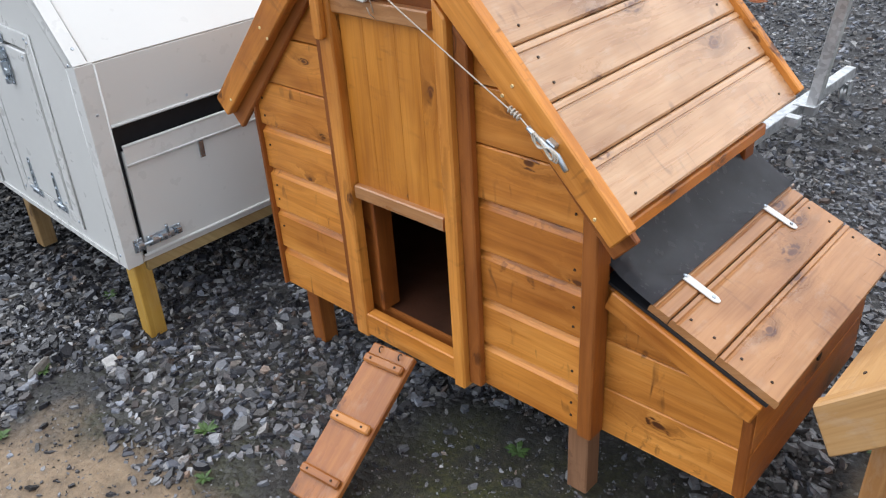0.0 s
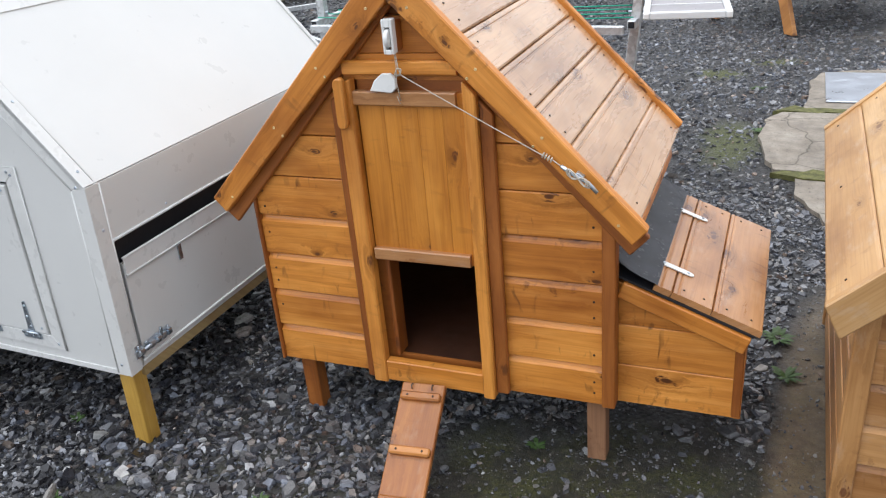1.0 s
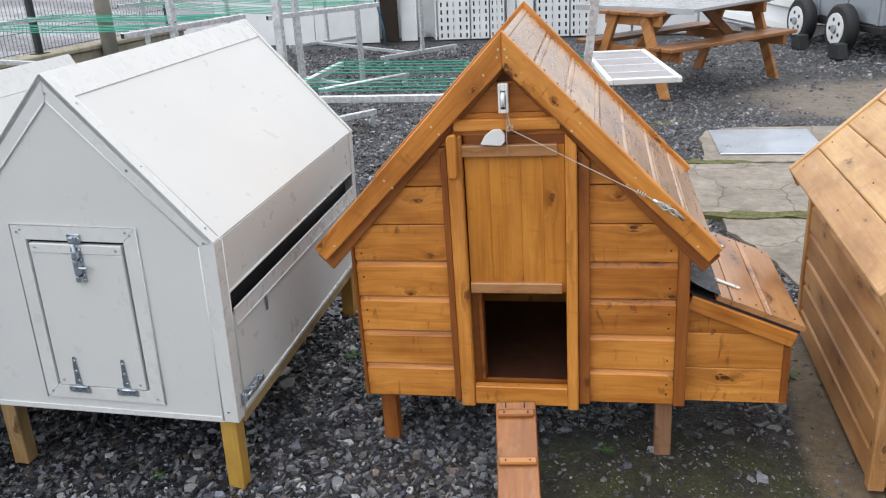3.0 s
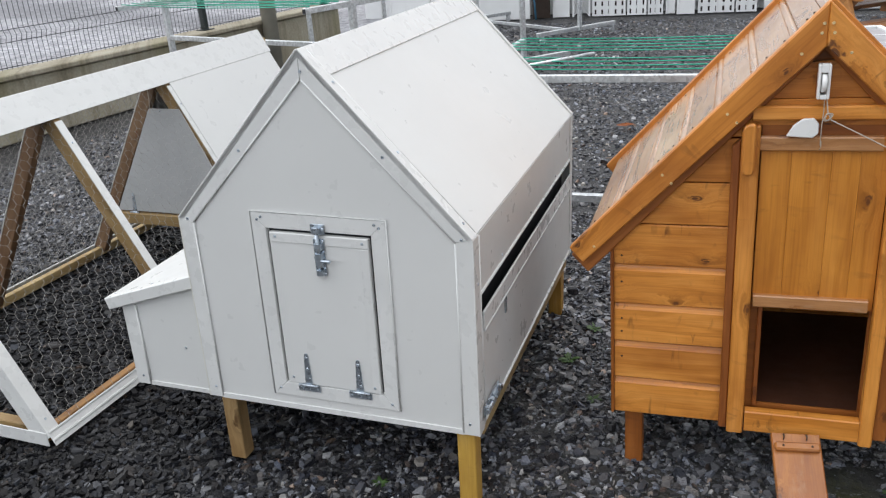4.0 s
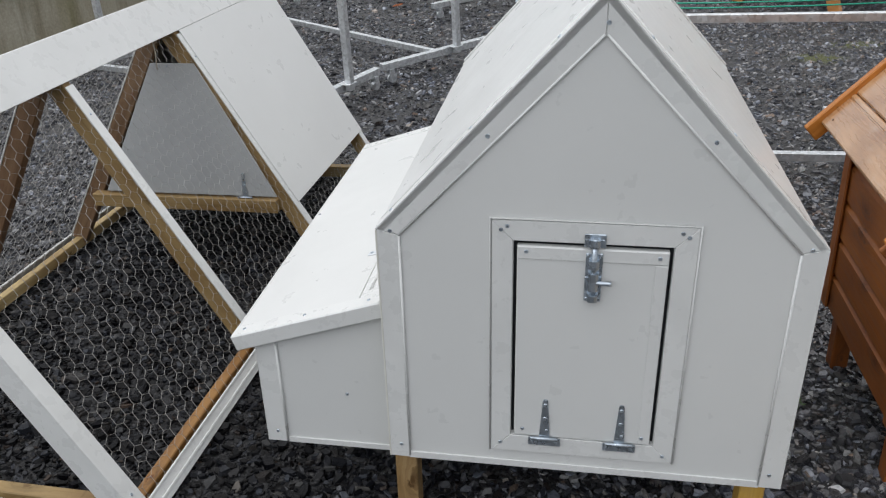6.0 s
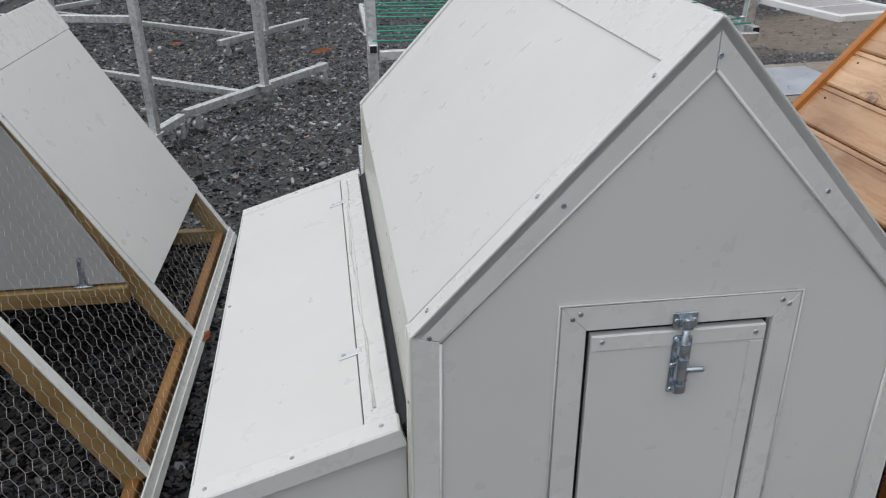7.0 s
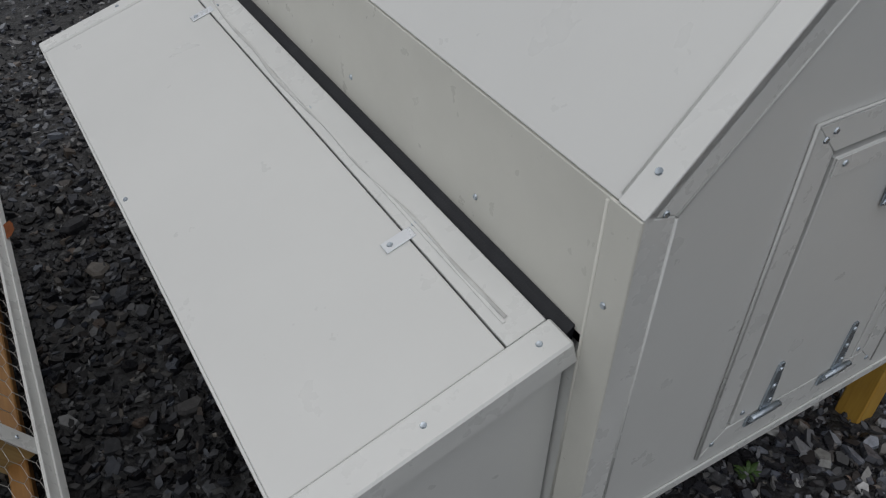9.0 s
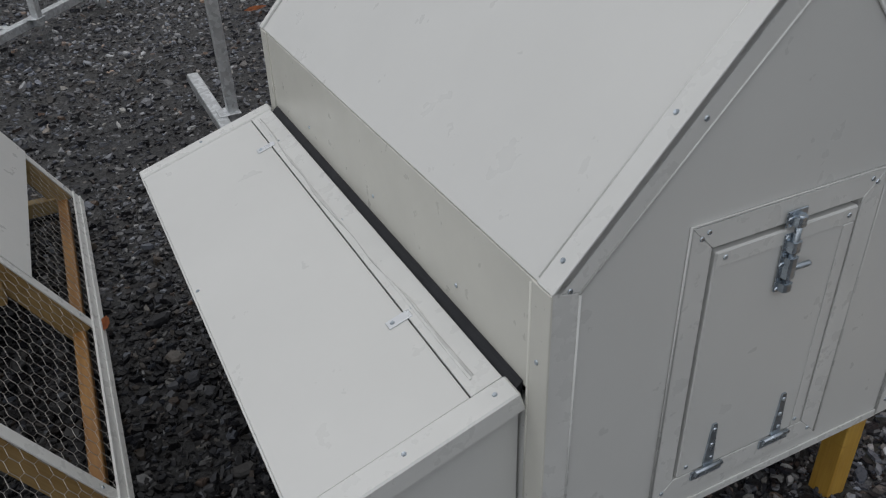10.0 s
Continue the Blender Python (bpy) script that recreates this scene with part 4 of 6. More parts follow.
    part("floor_board", box((-HW + 0.03, YB + 0.024, Z0 + 0.02), (HW - 0.03, DEP - 0.021, Z0 + 0.055)), DARKFLOOR, root, "brown coop floor darkened for the shade inside")
    for x in (-HW + 0.050, HW - 0.022):
        for y in (YB + 0.055, DEP - 0.06):
            part("leg", leg_mesh(0.050, 0.215, GREYLEG if x > 0 and y < 0.3 else STAIN_AND_SHADE_UP, "leg"), None, root, "weathered grey-brown leg" if x > 0 and y < 0.3 else "", pose(x, y, -0.022))
    # plank roof, seven boards a side, with barge boards at both ends
    cs = math.cos(math.atan(K))
    Y0, Y1 = 0.026, 0.712
    for s in (-1, 1):
        ang = math.degrees(math.atan(K))
        cuts = [0.1160 * i for i in range(8)] if s > 0 else [0.0] + [0.085 + 0.1167 * i for i in range(7)]
        for u, nxt in zip(cuts, cuts[1:]):
            w = nxt - u
            # a plank along y, lying on the slope; its own x runs along y and its z off the roof
            wp, L, sn = w - 0.0012, (Y1 - Y0) / 2, math.sin(math.atan(K))
            prof = [(0, -0.018), (0, -0.006), (0.003, -0.0015), (0.008, 0), (0.014, 0), (0.0155, -0.004), (0.019, -0.004), (0.0205, 0), (wp - 0.005, 0), (wp - 0.001, -0.003), (wp, -0.008), (wp, -0.018)]
            bm = prism([(-s * a, b) for a, b in prof], -L, L, "x")
            mm = Matrix(((0, -cs, s * sn, s * u * cs), (1, 0, 0, (Y0 + Y1) / 2), (0, s * sn, cs, APEX - u * cs * K), (0, 0, 0, 1)))
            ob = part("roof_plank", bm, STAIN_ROOF, root, "", mm)
            for x in (-L + 0.05, L - 0.05):
                for dx in (0.035, w - 0.03):
                    if random.random() < 0.7:
                        part("screw", SCREW_DARK, None, ob, "", facing(x + random.uniform(-0.01, 0.01), -s * dx, 0.0003, 0, 0, 1))
        # barge boards: front, and a rim at the back that stands above the planks
        def barge(y0, y1, up, drop, name, mat, tip):
            ex = 0.582 if y0 < 0.5 or s < 0 else 0.568
            top_e = APEX - K * ex
            perp = drop * cs
            poly = [(0, APEX + up), (s * ex, top_e + up), (s * (ex - perp * K * cs * tip), top_e + up - perp * cs * tip - 0.006), (0, APEX - drop)]
            if s < 0:
                poly = poly[::-1]
            c = Vector((s * ex / 2, (y0 + y1) / 2, APEX - K * ex / 2))
            rot = pose(0, 0, 0, 0, s * ang, 0)
            inv = rot.inverted()
            bm = prism(poly, y0, y1, "y", 0.003)
            bm.transform(inv @ Matrix.Translation(-c))
            return part(name, bm, mat, root, "", Matrix.Translation(c) @ rot)

        b = barge(-0.002, 0.026, 0.010, 0.088, "barge_board", STAIN, 0.80)
        barge(0.0265, YB - 0.0005, -0.020, 0.100, "barge_backing", STAIN_AND_SHADE, 0.9)
        barge(0.712, 0.735, 0.022, 0.085, "rear_barge_board", STAIN, 0.8)
        for f in (0.04, 0.13, 0.37, 0.62, 0.93):
            for d in ((-0.02, -0.05) if f in (0.04, 0.37, 0.62) else (-0.035,)):
                part("screw", SCREW_BRASS, None, b, "", facing((f - 0.5) * s * 0.582 / cs, -0.0145, d, 0, -1, 0))
    # nest box on the right side with its plank lid
    NX, NY0, NY1 = 0.800, 0.082, 0.640
    TILT = math.degrees(math.atan(0.40))
    slope = 0.40
    lt = lambda x: 0.568 - (x - 0.50) * slope
    body = part("nest_box", prism([(HW + 0.035, 0.180), (HW + 0.035, lt(0.505) - 0.055), (NX - 0.02, lt(NX) - 0.055), (NX - 0.02, 0.180)], NY0 + 0.018, NY1, "y"), STAIN_AND_SHADE, root, "stained nest box with sloping plank lid")
    for i in range(3):
        z = 0.180 + i * P
        zt = min(z + P - 0.0015, 0.60)
        x_at = lambda zz: min(NX, 0.50 + (0.568 - 0.030 - zz) / slope)
        if i < 2:
            b1, b0 = max(x_at(zt), HW + 0.06), max(x_at(z), HW + 0.06)
            poly = [(0, 0), (b0 - HW - 0.022, 0), (b1 - HW - 0.022, zt - z), (0, zt - z)]
        else:
            poly = [(0, 0), (x_at(z) - HW - 0.022, 0), (0, (x_at(z) - HW - 0.022) * slope)]
        part("board", prism(poly, 0, 0.018, "y", 0.002), FIGURED, body, "", pose(HW + 0.022, NY0, z))
        if i < 3:
            h = min(P, lt(NX) - 0.04 - z)
            if h > 0.02:
                part("board", board_mesh(NY1 - NY0, h - 0.0015, 0.018, FIGURED, 0.0025), None, body, "", Matrix.Translation((NX + 0.002, (NY0 + NY1) / 2, z)) @ pose(0, 0, 0, 0, 0, 90))
    part("end_cap", box((NX - 0.0205, NY0 - 0.003, 0.183), (NX + 0.0015, NY0 + 0.0175, lt(NX) - 0.05), 0.003), STAIN_AND_SHADE_UP, body)
    L = (NX + 0.028 - 0.50) / math.cos(radians(TILT))
    fr = Matrix.Translation((0.50, NY0 - 0.006, lt(0.50) - 0.072)) @ pose(0, 0, 0, 0, TILT, 0)
    part("lid_rail", box((0, -0.014, 0), (L - 0.034, 0.010, 0.045), 0.003), STAIN, body, "", fr)
    lidm = Matrix.Translation((0.50, 0, lt(0.50))) @ pose(0, 0, 0, 0, TILT, 0)
    part("lid_underlay", box((0.0, NY0 - 0.010, -0.020), (L - 0.004, NY1 + 0.002, -0.0145)), RUBBER_AND_SHADE, body, "", lidm)
    for a, b, nm in ((0.095, 0.1375, "lid_strip"), (0.139, 0.238, "lid_plank"), (0.2395, L + 0.008, "lid_plank")):
        ln = NY1 + 0.022 - (NY0 - 0.006)
        pm = lidm @ Matrix.Translation(((a + b) / 2, (NY0 + NY1 + 0.016) / 2, 0)) @ pose(0, 0, 0, 0, 0, 90)
        c = 0.003
        w = b - a
        bm = prism([(-w / 2, -0.014), (w / 2, -0.014), (w / 2, -0.004), (w / 2 - 0.002, 0.002), (w / 2 - 0.010, 0.003), (w / 2 - 0.013, 0.0003), (w / 2 - 0.018, 0.003), (-w / 2 + c, 0.003), (-w / 2, -0.001)], -ln / 2, ln / 2, "x")
        ob = part(nm, bm, LIDWOOD, body, "", pm)
        if nm == "lid_plank":
            for sx in (-ln / 2 + 0.03, ln / 2 - 0.03):
                for dy in (-w / 4, w / 4):
                    part("screw", SCREW_DARK, None, ob, "", facing(sx, dy, 0.0032, 0, 0, 1))
    # grey rubber flap that bridges lid and wall
    bm = bmesh.new()
    prof = [(0.466, 0.640), (0.486, 0.608), (0.504, 0.586), (0.530, 0.567), (0.556, 0.553), (0.596, 0.534)]
    ys = [NY0 - 0.012 + i * (NY1 + 0.052 - NY0) / 10 for i in range(11)]
    grid = [[bm.verts.new((x, y, z + 0.003 + 0.001 * math.sin(y * 17 + x * 30) * (0.3 + j / 6))) for y in ys] for j, (x, z) in enumerate(prof)]
    for r0, r1 in zip(grid, grid[1:]):
        for j in range(10):
            f = bm.faces.new((r0[j], r0[j + 1], r1[j + 1], r1[j]))
            f.smooth = True
    bmesh.ops.solidify(bm, geom=bm.faces[:], thickness=0.003)
    part("rubber_flap", bm, FLAP, root, "dark grey rubber flap over the lid hinge")
    part("eave_batten", box((-0.27, -0.009, 0.0), (0.272, 0.009, 0.026), 0.003), STAIN, root, "", Matrix.Translation((0.548, 0.305, 0.676)) @ pose(0, 0, 0, 0, 0, 90))
    part("batten", box((HW + 0.002, NY0 - 0.03, 0.655), (HW + 0.03, NY1 + 0.03, 0.690), 0.003), STAIN, root)
    for y in (0.190, 0.535):
        hm = lidm @ Matrix.Translation((0.087, y, 0.0045))
        bm = prism([(0.0, -0.010), (0.082, -0.009), (0.090, -0.004), (0.090, 0.004), (0.082, 0.009), (0.0, 0.010)], 0, 0.003, "z", 0.0007)
        h = part("hinge", bm, NYLON, body, "white painted hinge strap", hm)
        for dx in (0.012, 0.076):
            part("screw", SCREW, None, h, "", facing(dx, 0, 0.0032, 0, 0, 1))
    part("knot_hole", tube([(NX + 0.0205, 0.30, lt(NX) - 0.055), (NX + 0.0235, 0.30, lt(NX) - 0.055)], 0.010, 10), RUBBER_AND_SHADE, body, "black knob on the lid front")
    # pulley, cord, toggle and cleat
    bm = bmesh.new()
    add_box(bm, (-0.013, -0.012, 1.098), (-0.007, 0.0105, 1.176), 0.002)
    add_box(bm, (0.007, -0.012, 1.098), (0.013, 0.0105, 1.176), 0.002)
    add_box(bm, (-0.0068, -0.012, 1.158), (0.0068, 0.0105, 1.176), 0.001)
    add_box(bm, (-0.0068, -0.012, 1.098), (0.0068, 0.0105, 1.108), 0.001)
    pul = part("pulley", bm, NYLON, root, "small white pulley block")
    part("wheel", tube([(-0.005, -0.003, 1.134), (0.005, -0.003, 1.134)], 0.021, 14), NYLON, pul)
    part("pulley_pad", box((-0.012, 0.0106, 1.10), (0.012, YB - 0.0005, 1.17), 0.002), STAIN_AND_SHADE, root)
    tag = prism([(-0.062, -0.022), (-0.005, -0.022), (0.006, -0.010), (0.004, 0.012), (-0.008, 0.024), (-0.030, 0.022), (-0.050, 0.004)], 0, 0.010, "y", 0.002)
    part("toggle", tag, NYLON, root, "white plastic cord toggle", Matrix.Translation((-0.006, 0.006, 1.026)) @ pose(0, 0, 0, 0, 4, 0))
    cl = Vector((0.428, -0.012, 0.835))
    cord = tube([(0.004, 0.004, 1.11), (0.006, 0.006, 1.07), (0.004, 0.004, 1.03), (0.005, 0.014, 0.985)], 0.0011, 5)
    add_tube(cord, [(0.008, 0.002, 1.11), (0.014, -0.002, 1.066), (0.022, -0.006, 1.050), (0.10, -0.012, 1.010), (0.22, -0.014, 0.946), (0.345, -0.016, 0.880), (0.375, -0.016, 0.866), (0.40, -0.02, 0.850), tuple(cl)], 0.0014, 6)
    for k in range(3):
        add_tube(cord, [(0.015 + 0.006 * math.cos(a) * (1 + 0.3 * k), -0.004 - 0.002 * k, 1.057 + 0.009 * math.sin(a + 0.4 * k)) for a in (i * 0.7 + k for i in range(9))], 0.0011, 5)
    add_tube(cord, [(0.005, -0.002, 1.0), (0.006, 0.004, 0.985), (0.005, 0.016, 0.975)], 0.0011, 5)
    part("cord", cord, ROPE, root, "thin grey cord")
    knot = bmesh.new()
    for k in range(4):
        c = Vector((0.352 + 0.006 * k, -0.016, 0.878 - 0.0035 * k))
        add_tube(knot, [c + Vector((0.002 * math.sin(a), 0.0045 * math.cos(a), 0.0050 * math.sin(a))) for a in (2 * math.pi * i / 10 for i in range(11))], 0.0019, 5)
    part("cord_knot", knot, ROPE, root)
    bm = bmesh.new()
    add_tube(bm, [(0.392, -0.020, 0.856), (0.405, -0.022, 0.848), (0.43, -0.022, 0.832), (0.452, -0.020, 0.820), (0.474, -0.026, 0.800)], 0.0048, 8)
    add_box(bm, (-0.010, 0.002, -0.005), (0.010, 0.018, 0.005), 0.002, Matrix.Translation((0.432, -0.018, 0.832)) @ pose(0, 0, 0, 0, 32, 0))
    cleat = part("cleat", bm, ZINC, root, "bright metal cord cleat")
    wrap = bmesh.new()
    for k in range(3):
        add_tube(wrap, [Vector((0.432 + 0.026 * math.sin(a) * (1 - 0.15 * k), -0.028 - 0.001 * k, 0.832 - 0.016 * math.sin(a) * (1 - 0.15 * k) + 0.009 * math.sin(2 * a))) for a in (2 * math.pi * i / 16 for i in range(17))], 0.0017, 5)
    part("cord_wrap", wrap, ROPE, cleat)


SCREW_DARK = screw_mesh(0.0032, plain("dark_screw", (0.05, 0.03, 0.018), 0.5, metal=0.4), "screw")
wooden_coop()


# ---- the ramp ----
def ramp():
    a, b = Vector((-1.203, 1.128, 0.212)), Vector((-1.156, 0.803, 0.012))
    d = (b - a).normalized()
    side = Vector((0, 0, 1)).cross(d).normalized()
    up = d.cross(side) * (1 if d.cross(side).z > 0 else -1)
    root = thing("coop_ramp", Matrix.Translation(b), "stained plank ramp with cleats leaning on the coop sill", "ramp")
    m = Matrix((( *d, 0), (*up.cross(d), 0), (*up, 0), (0, 0, 0, 1))).transposed()
    m.translation = a - b
    L = (b - a).length
    part("plank", box((0, -0.060, -0.010), (L, 0.060, 0.010), 0.003), RAMPWOOD, root, "", m)
    for x in (0.042, L * 0.5, L - 0.062):
        c = part("cleat", mesh_of(box((-0.055, -0.011, 0), (0.055, 0.011, 0.016), 0.004), "cleat", RAMPWOOD), None, root, "", m @ Matrix.Translation((x, 0, 0.010)) @ pose(0, 0, 0, 0, 0, 90))
        for dx in (-0.035, 0.035):
            part("screw", SCREW_DARK, None, c, "", facing(dx, 0, 0.0162, 0, 0, 1))
    for y in (-0.030, 0.026):
        ring = tube([(0.012 + 0.007 * math.cos(q), y, 0.010 + 0.010 * math.sin(q)) for q in (2 * math.pi * i / 12 for i in range(13))], 0.0016, 6)
        part("eye_hook", ring, FENCE, root, "dark metal eye hook", m)


ramp()


# ---- the A-shaped run with its sheeted house end ----
def hex_mesh(bm, origin, u, v, width, height, inside, cell=0.042, r=0.00056):
    """Chicken wire in the plane of u and v: zigzag wires twisted in pairs, kept where inside(a, b) holds."""
    rows = int(height / (cell * 0.75)) + 2
    cols = int(width / cell) + 2
    rad = cell / math.sqrt(3)
    segs = set()
    for j in range(rows):
        for i in range(cols):
            cx = i * cell + (cell / 2 if j % 2 else 0)
            cy = j * rad * 1.5
            pts = [(cx + rad * math.sin(math.pi / 3 * k), cy + rad * math.cos(math.pi / 3 * k)) for k in range(6)]
            for k in range(6):
                p, q = pts[k], pts[(k + 1) % 6]
                key = tuple(sorted(((round(p[0], 4), round(p[1], 4)), (round(q[0], 4), round(q[1], 4)))))
                segs.add(key)
    w = Vector(u).cross(Vector(v)).normalized()
    for p, q in sorted(segs):
        if not (inside(*p) and inside(*q)):
            continue
        a = Vector(origin) + p[0] * Vector(u) + p[1] * Vector(v)
        b = Vector(origin) + q[0] * Vector(u) + q[1] * Vector(v)
        d = (b - a).normalized()
        e = d.cross(w)
        rr = r * (1.5 if abs(d.dot(Vector(v))) > 0.95 else 1.0)
        tri = [rr * w, rr * (0.87 * e - 0.5 * w), rr * (-0.87 * e - 0.5 * w)]
        ra = [bm.verts.new(a + t) for t in tri]
        rb = [bm.verts.new(b + t) for t in tri]
        for k in range(3):
            bm.faces.new((ra[k], ra[(k + 1) % 3], rb[(k + 1) % 3], rb[k]))
    return bm


def ark_run():
    root = thing("ark_run", pose(-4.045, 0.830, 0.004, 0, 0, -1.6), "A-shaped timber and wire run with white sheeted house end", "chicken run")
    HB, H, LEN = 0.600, 1.010, 2.34
    HY = 1.470                                  # where the sheeted house begins
    ln = math.hypot(HB, H)
    LEAN = 0.050                               # the frames lean back by this much over the height
    # along the slope from base to ridge, on either side
    for s in (1, -1):
        up = Vector((-s * HB, LEAN, H)) / ln
        nrm = Vector((s * H, 0, HB)) / ln
        face = Matrix(((0, up.x, nrm.x, s * HB), (1, up.y, 0, 0), (0, up.z, nrm.z, 0), (0, 0, 0, 1)))  # x along the run, y up the slope, z outwards

        def sheet_part(name, bm, mat, label):
            bm.transform(face)
            if s < 0:
                bmesh.ops.reverse_faces(bm, faces=bm.faces[:])
            return part(name, bm, mat, root, label)

        dirn = up.normalized()
        side = dirn.cross(nrm).normalized()
        for k, y in enumerate((0.022, 0.775, HY - 0.006, LEN - 0.022)):
            at = face @ Vector((y, 0.555, -0.0350))
            m = Matrix(((dirn.x, side.x, nrm.x, at.x), (dirn.y, side.y, nrm.y, at.y), (dirn.z, side.z, nrm.z, at.z), (0, 0, 0, 1)))
            part("strut", box((-0.50, -0.018, -0.0315), (0.50, 0.018, 0.0315), 0.003), TREATED if s > 0 else SHADED_STRUT, root, "yellowish timber strut" if s > 0 else "wet brown timber strut with shade in its colour", m)
            hw = 0.026 if k == 0 else 0.019
            bm = box((y - hw, 0.04, -0.0030), (y + hw, 1.03, 0.0015), 0.001)
            if k == 0:
                add_box(bm, (y - hw, 0.04, -0.070), (y - hw + 0.003, 1.03, -0.0032))
            sheet_part("strut_cap", bm, TRIM, "white sheet cap on the strut")
            if s > 0 or k < 2:
                for h in (0.10, 0.93):
                    p = face @ Vector((y, h, 0.0017))
                    part("screw", SCREW, None, root, "", facing(*p, *nrm))
        sheet_part("ridge_cap", box((-0.012, ln - 0.134, 0.0018), (LEN + 0.012, ln + 0.002, 0.0060), 0.001), TRIM, "white ridge capping")
        sheet_part("house_sheet", box((HY, 0.268, 0.0016), (LEN - 0.002, ln - 0.135, 0.0056), 0.001), WHITE, "white roof sheet of the house end")
        part("base_rail", box((-LEN / 2, -0.017, 0), (LEN / 2, 0.017, 0.042), 0.003), RAILWOOD if s > 0 else TREATED, root, "wet brown timber base rail" if s > 0 else "yellowish timber base rail", Matrix.Translation((s * (HB - 0.066), LEN / 2, 0.002)) @ pose(0, 0, 0, 0, 0, 90))
        bm = box((0.0, 0.006, 0.0), (LEN, 0.058, 0.004), 0.001)
        add_box(bm, (0.0, 0.022, 0.0042), (LEN, 0.030, 0.008), 0.001)
        add_box(bm, (0.0, 0.052, 0.0042), (LEN, 0.058, 0.007), 0.001)
        sheet_part("base_trim", bm, TRIM, "white sheet base trim")
        wire = hex_mesh(bmesh.new(), (0, 0, -0.004), (1, 0, 0), (0, 1, 0), LEN, ln, lambda a, b: 0.02 < a < HY and 0.03 < b < ln - 0.10 or HY <= a < LEN - 0.03 and 0.03 < b < 0.262)
        sheet_part("chicken_wire", wire, WIRE, "galvanised chicken wire")
    ridge = box((-LEN / 2, -0.022, -0.03), (LEN / 2, 0.022, 0.03), 0.003)
    part("ridge_beam", ridge, TREATED, root, "yellowish timber ridge beam", Matrix.Translation((0, LEN / 2 + 0.10, H - 0.075)) @ pose(0, 0, 0, 0, 0, 90))
    # cross rails at the ends and at the partition
    for y, z in ((0.03, 0.004), (LEN - 0.03, 0.004), (HY - 0.03, 0.205)):
        half = HB * (1 - (z + 0.05) / H) - 0.05
        part("cross_rail", box((-half, -0.020, 0), (half, 0.020, 0.055), 0.003), TREATED, root, "yellowish timber cross rail", pose(0, y, z))
    part("front_trim", box((-HB + 0.03, -0.004, 0.0), (HB - 0.03, 0.0, 0.050), 0.001), TRIM, root, "white sheet front trim")
    # partition: grey hatch hinged on the cross rail, timber above it
    hatch = part("hatch", prism([(-0.350, 0.036), (0.384, 0.036), (0.112, 0.550), (-0.068, 0.550)], -0.010, 0.0, "y", 0.0015), DOORGREY, root, "grey sheet hatch hinged at the foot", pose(0.012, HY - 0.025, 0.231, -5.0))
    t_hinge(hatch, 0.255, -0.0105, 0.024)
    t_hinge(hatch, -0.240, -0.0105, 0.022)
    screw(hatch, 0.0, -0.0105, 0.540)
    part("cord", tube([(0.0, HY - 0.03, H - 0.10), (0.012, HY - 0.045, H - 0.17), (0.016, HY - 0.062, 0.775)], 0.0022, 6), ROPE, root, "pale cord that holds the hatch")
    part("house_back", prism([(-0.43, 0.245), (0.43, 0.245), (0.03, 0.95), (-0.03, 0.95)], LEN - 0.010, LEN), WHITE, root)
    part("house_floor", box((-0.43, HY, 0.20), (0.43, LEN - 0.05, 0.215)), TREATED, root)


ark_run()


